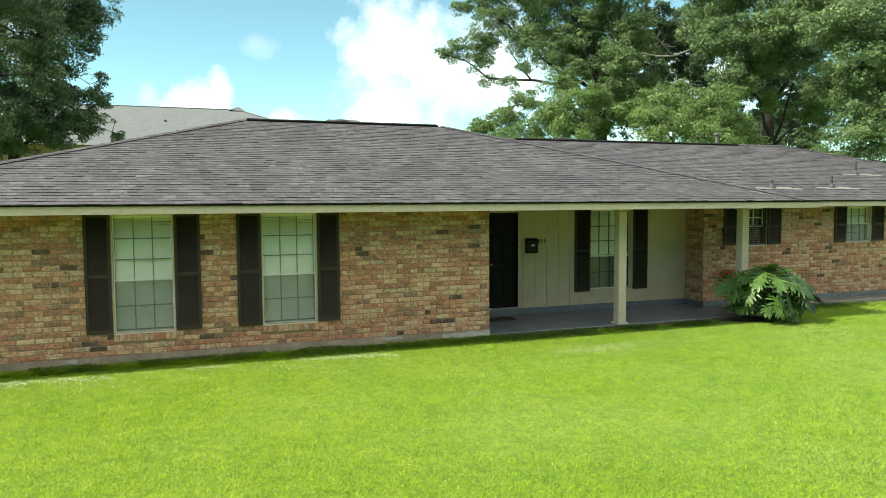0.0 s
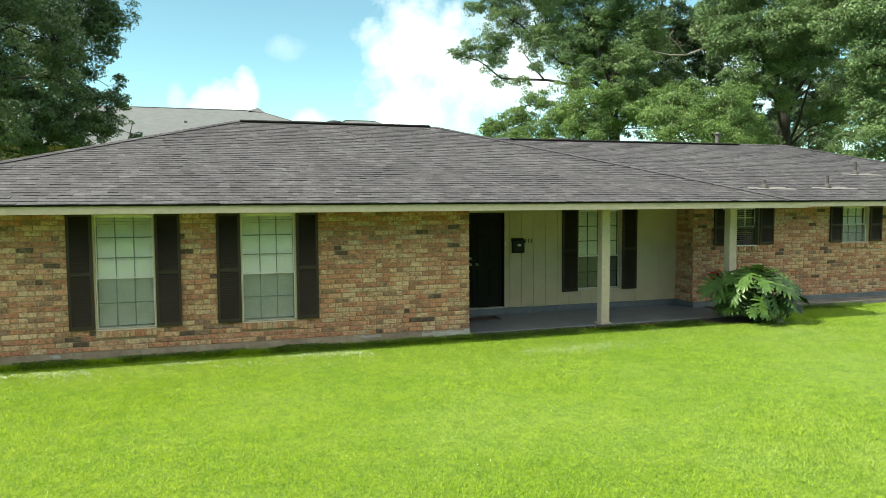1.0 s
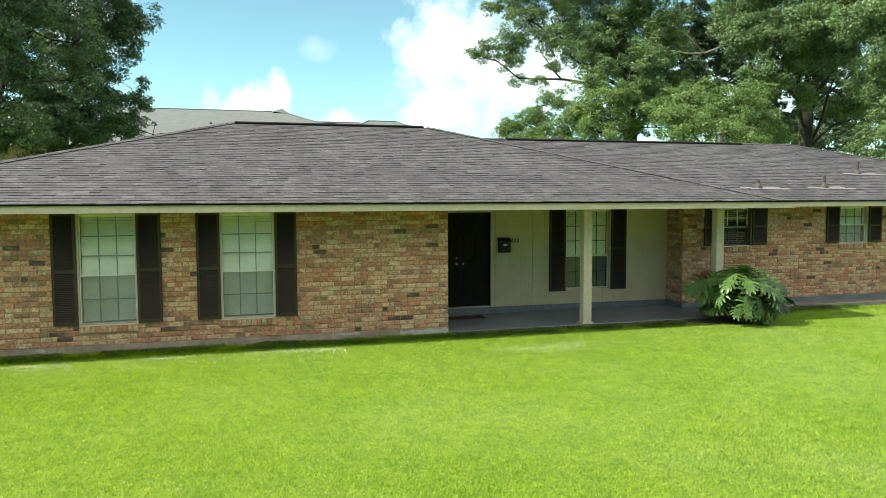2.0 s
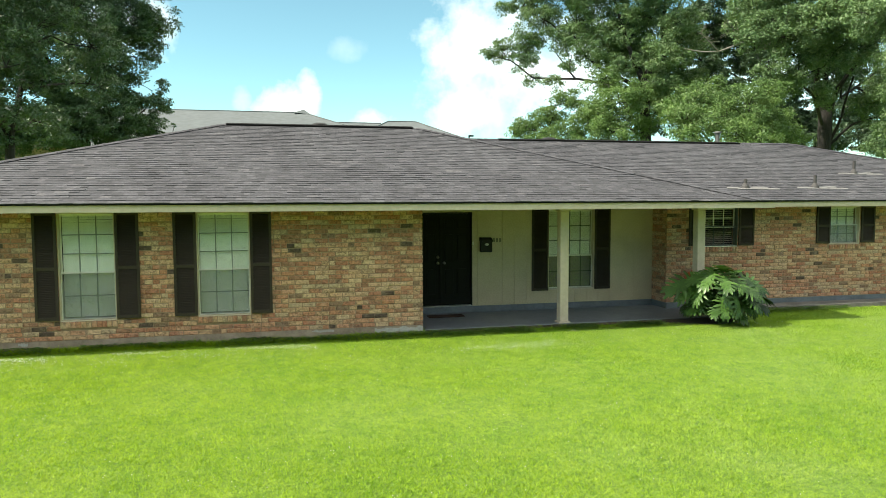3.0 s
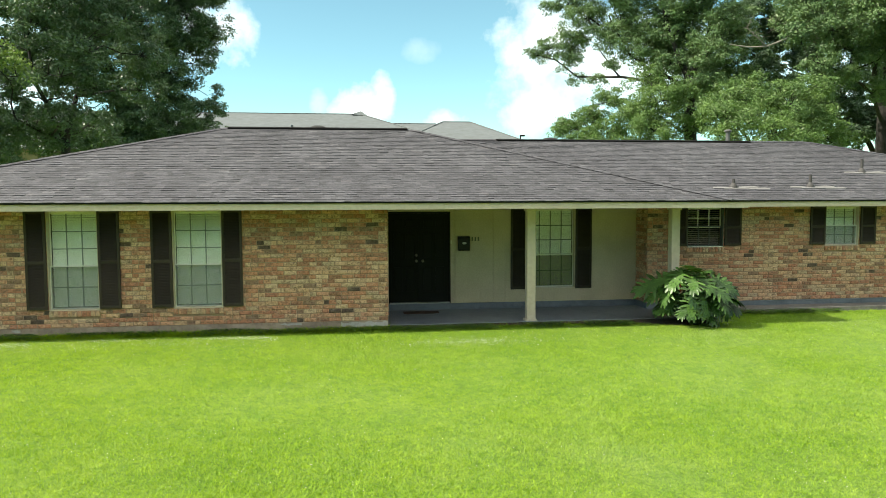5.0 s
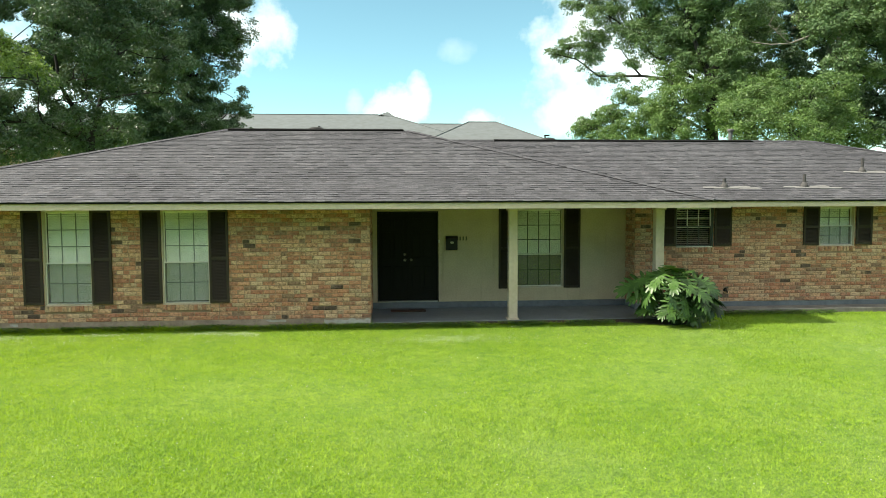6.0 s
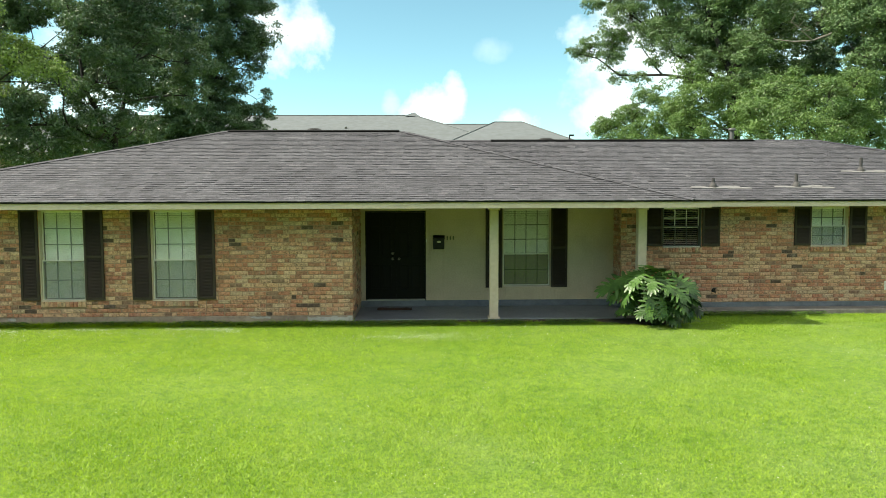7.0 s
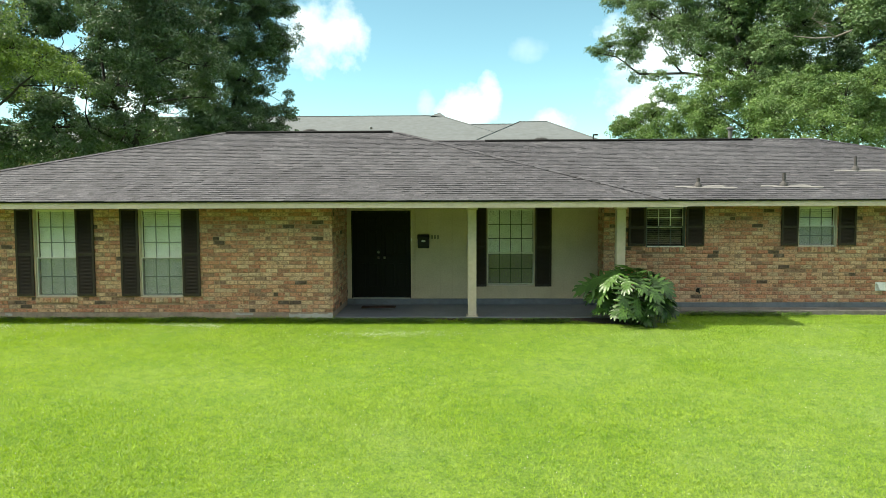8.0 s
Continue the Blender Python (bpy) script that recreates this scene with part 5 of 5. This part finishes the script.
tree((24.6, 30.2), [(up_to(24.6, 30.2, 3.6, 0.1), 0.2, 0.16), ([(24.7, 30.2, 3.5), (23.4, 30.0, 5.2), (22.2, 29.8, 6.2)], 0.1, 0.03), ([(24.7, 30.2, 3.5), (25.4, 30.2, 5.6), (26.8, 30.8, 7.4)], 0.1, 0.03), ([(24.7, 30.2, 3.5), (24.4, 30.4, 7.0)], 0.1, 0.03)],
     [(23.3, 31.0, 7.4, 1.1), (24.9, 31.0, 7.6, 1.0), (21.8, 30.0, 6.4, 0.85), (22.5, 28.7, 6.0, 1.0), (24.8, 29.2, 6.8, 1.05), (27.3, 31.3, 7.9, 0.85), (26.2, 29.4, 6.2, 1.0), (23.4, 28.0, 5.4, 0.9), (21.8, 30.0, 5.5, 0.75), (25.0, 28.4, 5.2, 1.0), (27.2, 30.0, 5.4, 1.1)],
     44, 160, 0.082, FRESH, "low rounded tree with light green leaves", 27)
forked_oak = tree((36.0, 37.0), [(up_to(36.0, 37.0, 8.0, 0.0), 0.52, 0.40), ([(36.0, 37.0, 7.8), (35.3, 37.0, 9.2), (33.8, 35.0, 11.2), (31.6, 32.6, 12.4)], 0.26, 0.06), ([(36.0, 37.0, 7.8), (35.8, 36.8, 10.3), (35.6, 35.0, 14.0)], 0.24, 0.06),
                    ([(36.0, 37.0, 7.6), (36.7, 36.8, 9.4), (37.2, 36.0, 10.7), (38.6, 34.6, 13.5)], 0.22, 0.05), ([(36.1, 37.0, 5.6), (36.5, 36.2, 7.6), (37.0, 35.9, 10.0)], 0.12, 0.05), ([(36.2, 37.0, 5.8), (37.6, 36.4, 7.2), (39.6, 36.0, 7.8)], 0.11, 0.03),
                    ([(35.9, 37.0, 7.0), (33.6, 35.2, 8.6), (30.6, 33.2, 9.2), (28.4, 32.6, 9.6)], 0.13, 0.03)],
     [(29.4, 33.0, 11.8, 1.35), (28.5, 32.5, 9.6, 0.8), (31.2, 33.0, 10.8, 1.4), (31.0, 31.0, 12.1, 1.5), (32.9, 31.0, 10.5, 1.05), (30.5, 33.0, 9.0, 0.75), (29.1, 35.0, 12.9, 1.2), (32.3, 32.0, 14.9, 2.2), (29.8, 34.0, 14.6, 1.9), (34.4, 33.0, 12.8, 1.5),
      (36.4, 33.6, 13.4, 1.8), (34.6, 35.6, 11.2, 1.2), (38.6, 34.4, 13.0, 1.8), (27.8, 33.4, 11.0, 0.8), (33.6, 34.6, 8.6, 0.7), (34.6, 35.6, 8.4, 0.6), (38.0, 35.4, 8.3, 0.9), (39.8, 35.6, 9.6, 1.3), (28.6, 32.6, 8.3, 0.8), (39.8, 36.0, 7.2, 0.9)],
     37, 150, 0.103, OAK, "large oak tree with a forked dark trunk", 28)


def dead_branch(oak, line, sides, seed):
    """A bare grey branch with its side shoots and a haze of dry twigs."""
    rng = random.Random(seed)
    base = oak.location
    pts = [Vector(p) - base for p in line]
    b = part("dead_branch", tube(bmesh.new(), pts, [0.075 - 0.05 * i / (len(pts) - 1) for i in range(len(pts))], 7), DEADWOOD, oak, "bare grey dead branch")
    bm = bmesh.new()
    for i, p in sides:
        tip = Vector(p) - base
        mid = pts[i].lerp(tip, 0.5) + Vector((0.12, 0.0, -0.1))
        tube(bm, [pts[i], mid, tip], [0.04, 0.03, 0.012], 6, cap=False)
        for k in range(14):
            q = mid.lerp(tip, rng.uniform(0.1, 1.0))
            d = Vector((rng.gauss(0, 1), rng.gauss(0, 0.6), rng.gauss(0.2, 0.7))).normalized() * rng.uniform(0.35, 0.8)
            tube(bm, [q, q + d * 0.5 + Vector((0, 0, 0.05)), q + d], [0.012, 0.009, 0.004], 4, cap=False)
    part("dead_twigs", bm, DEADWOOD, oak)


dead_branch(forked_oak, [(32.2, 35.2, 11.0), (30.8, 35.7, 11.3), (29.2, 36.0, 11.7), (27.9, 36.3, 11.2), (27.0, 36.6, 11.2), (26.0, 36.9, 11.4)],
            [(2, (27.9, 36.0, 12.6)), (1, (29.7, 36.0, 12.9)), (2, (28.7, 35.8, 12.6)), (3, (26.6, 36.2, 12.2)), (1, (30.7, 35.6, 12.6))], 5)
tree((35.0, 26.6), [(up_to(35.0, 26.6, 5.0, -0.3), 0.34, 0.26), ([(34.7, 26.6, 4.9), (33.4, 26.6, 7.6), (31.4, 26.2, 9.6)], 0.16, 0.04), ([(34.7, 26.6, 4.9), (34.4, 26.6, 9.0), (33.0, 27.6, 12.6)], 0.18, 0.05), ([(34.7, 26.6, 4.6), (33.0, 26.6, 5.6), (31.6, 26.4, 6.4)], 0.1, 0.03)],
     [(29.9, 27.0, 10.8, 1.15), (30.0, 25.6, 11.1, 1.1), (30.5, 25.6, 8.8, 1.1), (31.0, 26.5, 7.2, 0.85), (31.3, 26.2, 5.6, 0.9), (31.9, 28.0, 5.6, 0.55), (31.5, 28.0, 8.9, 0.65), (31.6, 25.2, 9.6, 1.5), (32.2, 25.2, 6.5, 1.5), (32.3, 28.0, 14.0, 2.2), (34.4, 26.6, 11.5, 2.2), (35.0, 27.0, 8.2, 1.8),
      (32.6, 26.6, 4.4, 1.1), (30.7, 27.4, 4.6, 0.8)],
     40, 150, 0.094, OAK, "oak tree with bright leaves hanging low", 29)
tree((43.0, 47.0), [(up_to(43.0, 47.0, 6.0, 0.4), 0.42, 0.32), ([(43.4, 47.0, 5.8), (40.5, 46.6, 10.0), (37.0, 46.2, 13.4)], 0.2, 0.05), ([(43.4, 47.0, 5.8), (46.0, 46.8, 10.5), (50.0, 47.0, 13.0)], 0.22, 0.05)],
     [(37.2, 46.0, 12.9, 1.9), (35.4, 46.0, 15.0, 1.8), (39.5, 47.0, 16.0, 2.2), (34.6, 45.4, 10.2, 1.3), (49.5, 48.0, 10.6, 2.0), (52.0, 47.0, 10.6, 2.1), (45.1, 46.0, 13.1, 2.5), (41.9, 46.6, 7.6, 1.6), (48.6, 45.4, 7.4, 1.4), (55.7, 48.0, 12.5, 3.0), (33.2, 46.4, 12.8, 1.5), (38.6, 46.6, 9.6, 1.3), (31.5, 45.0, 9.4, 1.4),
      (32.6, 45.0, 11.4, 1.3), (34.8, 45.0, 8.2, 1.3), (31.0, 45.5, 8.0, 1.3), (28.2, 46.0, 7.8, 1.0), (37.6, 46.0, 8.2, 1.3), (40.2, 46.4, 8.8, 1.4), (43.6, 46.5, 8.8, 1.6), (46.4, 46.0, 8.8, 1.4), (41.0, 47.0, 11.0, 1.6),
      (43.7, 44.4, 7.0, 1.1), (45.9, 44.2, 7.0, 1.2), (41.6, 44.6, 7.4, 1.0), (33.4, 46.0, 16.2, 1.5), (31.4, 46.2, 15.0, 1.2), (34.3, 46.0, 14.6, 1.2), (39.6, 45.0, 7.2, 1.0)],
     15, 140, 0.160, OAK_DARK, "dark green oak tree far behind the others", 30)


# an unseen bank of woods across the street, added to darken porch and reflections
def unseen_woods():
    bank = random.Random(44)
    masses = [(bank.uniform(-75, 90), bank.uniform(-34, -21), 11.5 * bank.random() ** 0.8, bank.uniform(1.5, 3.2)) for i in range(420)]
    ob, ends = crown_of(masses, 0.7, 26, 0.75, OAK_DARK, None, 45)
    ob.name = "woods"
    tagged(ob, "unseen dark green woods added to darken porch and reflections", "woods", kind="stuff")


unseen_woods()


# ---- far building and lamp ----
def far_building():
    e = empty("apartment_building", (0, 80, -0.05), "large building with a pale grey hipped roof behind the house", "building")
    part("wall", boxes((-44, 17, 69.5 - 80, 94.5 - 80, 0, 7.6), (8.5, 24, 67.5 - 80, 69.48 - 80, 0, 7.6)), FAR_WALL, e)

    def roof_part(name, pts, faces, label=""):
        bm = bmesh.new()
        vs = [bm.verts.new((x, y - 80, z)) for x, y, z in pts]
        for f in faces:
            bm.faces.new([vs[i] for i in f])
        bmesh.ops.recalc_face_normals(bm, faces=bm.faces)
        return part(name, bm, FAR_ROOF, e, label)

    r = roof_part("roof", [(-45, 68, 7.5), (17.2, 68, 7.5), (17.2, 96, 7.5), (-45, 96, 7.5), (-33, 82, 12.65), (5.4, 82, 12.65)], [(0, 1, 5, 4), (1, 2, 5), (2, 3, 4, 5), (3, 0, 4)], "pale grey shingle roof")
    roof_part("roof", [(4, 70, 7.5), (26, 70, 7.5), (26, 90, 7.5), (4, 90, 7.5), (4, 80, 11.40), (17.0, 80, 11.40)], [(0, 1, 5, 4), (1, 2, 5), (2, 3, 4, 5), (3, 0, 4)], "pale grey shingle roof")
    roof_part("roof", [(7.2, 66, 7.5), (23.6, 66, 7.5), (23.6, 88, 7.5), (7.2, 88, 7.5), (14.4, 77, 11.32), (17.5, 77, 11.32)], [(0, 1, 5, 4), (1, 2, 5), (2, 3, 4, 5), (3, 0, 4)], "pale grey shingle roof")
    roof_part("roof", [(4.3, 81.4, 12.6), (6.2, 81.4, 12.4), (5.4, 82.1, 13.04), (4.3, 83, 12.6), (6.2, 83, 12.4), (5.4, 83, 13.04)], [(0, 1, 2), (3, 5, 4), (0, 2, 5, 3), (1, 4, 5, 2), (0, 3, 4, 1)])
    bm = bmesh.new()
    for a, b in (((-33, 82, 12.67), (4.3, 82, 12.67)), ((5.4, 82, 12.67), (17.2, 68, 7.52)), ((14.4, 77, 11.34), (17.5, 77, 11.34)), ((17.5, 77, 11.34), (23.6, 66, 7.52)), ((14.4, 77, 11.34), (7.2, 66, 7.52)), ((8.0, 80, 11.42), (14.0, 80, 11.42))):
        tube(bm, [(a[0], a[1] - 80, a[2]), (b[0], b[1] - 80, b[2])], [0.07, 0.07], 6)
    part("ridge_tiles", bm, FAR_ROOF, e)
    part("vent", boxes((-2.2, -1.95, 76.2 - 80, 76.4 - 80, 10.3, 10.75)), STEEL, e)


far_building()


def street_lamp(x, y, top):
    e = empty("street_lamp", (x, y, soil_height(x, y)), "dark thin street lamp pole with a short arm", "street lamp")
    bm = bmesh.new()
    tube(bm, [(0, 0, 0), (0, 0, top * 0.5), (0, 0, top)], [0.10, 0.085, 0.07], 8)
    part("pole", bm, BLACK, e)
    part("lamp_head", boxes((-0.05, 0.42, -0.12, 0.12, top - 0.02, top + 0.12), bevel=0.02), BLACK, e)


street_lamp(20.4, 65, 8.72)


# ---- lawn blades ----
def grass(name, n, x0, x1, y0, y1, tall, wide, seed, outer=False):
    g = np.random.default_rng(seed)
    x = g.uniform(x0, x1, n)
    y = g.uniform(y0, y1, n)
    # the lawn thins out towards the street
    inner = (y > 4.9) | ((x > 0.4) & (x < 12.6) & (y > 1.9 + 0.7 * g.random(n)))
    free = (~inner | (x < -4.6) | (x > 17.5) if outer else inner) & ((y < 11.625) | ((x > 5.05) & (y < 11.68) & (x < 11.2)) | ((x > 11.21) & (y < 12.45)))
    bed = 0.12 + 0.46 * np.exp(-((x - 11.1) / 0.85) ** 2)
    free &= ~((x > 5.05) & (x < 12.2) & (y > 11.69 - bed))
    x, y = x[free], y[free]
    n = len(x)
    far = np.clip((x - 10) / 7, 0, 1)
    z = -0.045 - 0.03 * far * far * (3 - 2 * far)
    tuft = 0.80 + 0.16 * np.sin(x * 3.1 + 2 * np.sin(y * 2.3)) * np.sin(y * 3.7 + x) + 0.2 * g.normal(size=n)
    h = tall * np.clip(tuft, 0.4, 1.5) * g.uniform(0.6, 1.2, n)
    h *= np.where(y > 11.35, 1.5, 1.0)
    a = g.uniform(0, 6.28318, n)
    lean = h * g.uniform(0.9, 2.6, n)
    w = wide * g.uniform(0.6, 1.3, n)
    b = a + 1.5708 + g.normal(size=n) * 0.5
    dx, dy = np.cos(b) * w, np.sin(b) * w
    v = np.empty((n, 3, 3), np.float32)
    v[:, 0] = np.stack([x - dx, y - dy, z], 1)
    v[:, 1] = np.stack([x + dx, y + dy, z], 1)
    v[:, 2] = np.stack([x + np.cos(a) * lean, y + np.sin(a) * lean, z + 0.012 + h], 1)
    me = bpy.data.meshes.new(name)
    me.vertices.add(3 * n)
    me.vertices.foreach_set("co", v.ravel())
    me.loops.add(3 * n)
    me.loops.foreach_set("vertex_index", np.arange(3 * n, dtype=np.int32))
    me.polygons.add(n)
    me.polygons.foreach_set("loop_start", np.arange(0, 3 * n, 3, dtype=np.int32))
    me.materials.append(GRASS)
    me.update(calc_edges=True)
    ob = new(name, me)
    tagged(ob, "short bright green mown lawn grass", "grass", kind="stuff")


grass("grass", 1100000, -4.6, 17.5, 2.1, 12.4, 0.024, 0.0044, 3)
grass("grass", 60000, -16.0, 26.0, -6.3, 11.0, 0.034, 0.011, 5, outer=True)
grass("grass", 40000, 17.5, 26.0, 1.4, 12.4, 0.045, 0.008, 6)
grass("grass", 9000, -4.6, 5.0, 11.40, 11.62, 0.060, 0.008, 7)
grass("grass", 1500, 5.0, 11.2, 11.45, 11.60, 0.05, 0.007, 8)
grass("grass", 2500, 11.3, 17.5, 12.2, 12.44, 0.03, 0.007, 10)


def clover(count, seed):
    """Tiny pale flower heads in the lawn, thickest along the house, where they imitate leaf glints."""
    g = random.Random(seed)
    verts, faces = [], []
    for i in range(count):
        x = g.uniform(-3.5, 15)
        y = 11.0 - abs(g.gauss(0, 0.5)) if i % 3 else g.uniform(2.5, 10.5)
        # larger white flecks in this band stand in for glints on glossy leaves
        if i % 3 == 1:
            x, y = g.uniform(-4.2, 4.2), 10.95 - abs(g.gauss(0, 0.28))
            if noise.noise((x * 0.9, y * 1.5, 3.0)) < 0.05:
                continue
        if i % 9 == 0:
            x, y = g.gauss(6.4, 0.75), g.gauss(9.95, 0.22)
        elif x > 3 and i % 3 and g.random() < 0.85:
            continue
        z, r = soil_height(x, y) + g.uniform(0.03, 0.055), g.uniform(0.003, 0.006) * (1.25 if i % 3 == 1 else 1)
        j = len(verts)
        verts += [(x - r, y, z), (x + r, y, z), (x, y - r, z), (x, y + r, z), (x, y, z + r), (x, y, z - r)]
        faces += [tuple(j + k for k in f) for f in ((0, 2, 4), (2, 1, 4), (1, 3, 4), (3, 0, 4), (2, 0, 5), (1, 2, 5), (3, 1, 5), (0, 3, 5))]
    tagged(new("clover_fleck", mesh_of("clover_fleck", verts, faces, CLOVER)), "tiny white clover flowers and imitated leaf glints scattered in the lawn", "flower", kind="stuff")


clover(6600, 9)


def weeds(count, seed):
    """Small broad leaves of creeping weeds in the shade along the foundation."""
    g = random.Random(seed)
    verts, faces = [], []
    for i in range(count):
        x = g.uniform(-4.6, 15.5)
        edge = 11.62 if x < 5.0 else 11.50 if x < 11.2 else 12.44
        y = edge - abs(g.gauss(0, 0.17))
        if noise.noise((x * 1.3, y * 2.0, 5.0)) < -0.12 or (9.9 < x < 12.0):
            continue
        a, r, tip = g.uniform(0, 6.28318), g.uniform(0.010, 0.022), g.uniform(-0.5, 0.5)
        z = soil_height(x, y) + g.uniform(0.02, 0.085)
        j = len(verts)
        for k in range(5):
            b = a + k * 1.2566
            verts.append((x + r * math.cos(b), y + r * math.sin(b), z + tip * r * math.cos(b - a)))
        faces.append(tuple(range(j, j + 5)))
    tagged(new("weed", mesh_of("weed", verts, faces, WEED)), "low broad-leaved weeds in the shade along the foundation", "weeds", kind="stuff")


weeds(17000, 17)


# ---- bricks, a piece at a time ----
BL, BH, JOINT = 0.2425, 0.0835, 0.0105


def brick_mesh(seed):
    """A worn brick, 1 long, its face at y = 0: chamfered and a little out of true."""
    rng = random.Random(seed)
    h = (BH - JOINT) / 2
    verts = []
    for y, inset in ((0.045, 0.0), (0.009, 0.0), (0.0, 0.010)):
        for sx, sz in ((-1, -1), (1, -1), (1, 1), (-1, 1)):
            j = 0.0050
            verts.append((sx * (0.5 - inset * 4) + rng.uniform(-j, j) * 4, y + (rng.uniform(-j, j) if y < 0.04 else 0), sz * (h - inset) + rng.uniform(-j, j)))
    faces = [(8, 9, 10, 11)]
    for a in (0, 4):
        for i in range(4):
            faces.append((a + i, a + (i + 1) % 4, a + 4 + (i + 1) % 4, a + 4 + i))
    return verts, faces


BRICKS = [brick_mesh(s) for s in range(8)]
BRICK_MESHES = [mesh_of("brick", v, f, BRICK) for v, f in BRICKS]


def lay(wall, u0, u1, z0, z1, holes, frame_at, rng, keep, shift=0.0):
    """Running bond. frame_at(u, z): the matrix of a brick's face there. keep(u, z): where each brick is a part."""
    verts, faces, kept = [], [], 0
    for k in range(int((z1 - z0) / BH + 0.2)):
        z = z0 + (k + 0.5) * BH
        spans = [(u0, u1)]
        for a, b, c, d in holes:
            if c - 0.03 < z < d:
                spans = [s for p, q in spans for s in ((p, min(q, a - 0.002)), (max(p, b + 0.002), q)) if s[1] - s[0] > 0.02]
        for p, q in spans:
            first = math.floor((p - shift) / BL) - 1
            for i in range(first, int((q - shift) / BL) + 2):
                a = shift + i * BL + (BL / 2 if k % 2 else 0) + rng.uniform(-0.006, 0.006)
                b = a + BL - JOINT
                a, b = max(a, p), min(b, q)
                if b - a < 0.035:
                    continue
                # here and there two headers in place of a stretcher
                c = (a + b) / 2 + rng.uniform(-0.03, 0.03)
                cuts = [(a, c - JOINT / 2), (c + JOINT / 2, b)] if b - a > 0.2 and rng.random() < 0.16 else [(a, b)]
                for a, b in cuts:
                    kind = rng.randrange(8)
                    m = frame_at((a + b) / 2, z + rng.uniform(-0.0015, 0.0015)) @ Matrix.Translation((0, rng.uniform(-0.013, -0.007), 0)) @ pose(0, 0, 0, 0, rng.uniform(-0.4, 0.4), rng.uniform(-0.6, 0.6))
                    m = m @ Matrix.Diagonal((b - a, 1, 1, 1))
                    if kept < 300 and keep((a + b) / 2, z):
                        ob = new("brick", BRICK_MESHES[kind])
                        ob.parent = wall
                        ob.matrix_basis = m
                        kept += 1
                    else:
                        j = len(verts)
                        verts += [m @ Vector(v) for v in BRICKS[kind][0]]
                        faces += [tuple(j + n for n in f) for f in BRICKS[kind][1]]
    if verts:
        ob = new("brickwork", mesh_of("brickwork", verts, faces, BRICK))
        ob.parent = wall
        tagged(ob, kind="stuff")


rng = random.Random(31)
lay(front_wall, LEFT, CORNER, SLAB_Z, TOP, [(a, b, c - 0.10, d) for a, b, c, d in FRONT_HOLES], lambda u, z: Matrix.Translation((u, FRONT, z)), rng,
    lambda u, z: u > 2.27)
lay(wing_wall, NIB, RIGHT, WING_SLAB, TOP, [(a, b, c - 0.10, d) for a, b, c, d in WING_HOLES], lambda u, z: Matrix.Translation((u, WING, z)), rng,
    lambda u, z: 13.0 < u < 16.2, 0.1)
lay(side_wall, FRONT + 0.012, PORCH_Y - 0.014, SLAB_Z, TOP, [], lambda u, z: Matrix.Translation((CORNER, u, z)) @ pose(0, 0, 0, 0, 0, 90), rng, lambda u, z: True, 0.12)
lay(nib_wall, WING + 0.012, PORCH_Y - 0.014, WING_SLAB, TOP, [], lambda u, z: Matrix.Translation((NIB, u, z)) @ pose(0, 0, 0, 0, 0, -90), rng, lambda u, z: True, 0.05)


def brick_sill(face, x0, x1, top, count, rng):
    """Bricks on edge under a window, sloping outwards."""
    s = part("window_sill", boxes((x0, x1, face - 0.018, face + 0.06, top - 0.104, top - 0.012)), MORTAR, house, "sill of bricks set on edge")
    w = (x1 - x0) / count
    for i in range(count):
        ob = new("brick", BRICK_MESHES[rng.randrange(8)])
        ob.parent = s
        m = Matrix.Translation((x0 + (i + 0.5) * w, face - 0.034 + rng.uniform(-0.003, 0.003), top - 0.054)) @ pose(0, 0, 0, 0, 90 + rng.uniform(-1.5, 1.5), 0)
        ob.matrix_basis = m @ Matrix.Diagonal((0.103, 1, (w - 0.010) / (BH - JOINT), 1))


for x0, x1, top, n in ((-1.245, -0.340, 0.444, 11), (0.977, 1.891, 0.444, 11)):
    brick_sill(FRONT, x0, x1, top, n, rng)
for x0, x1, top, n in ((11.80, 12.705, 1.390, 12), (15.16, 16.045, 1.390, 12)):
    brick_sill(WING, x0, x1, top, n, rng)
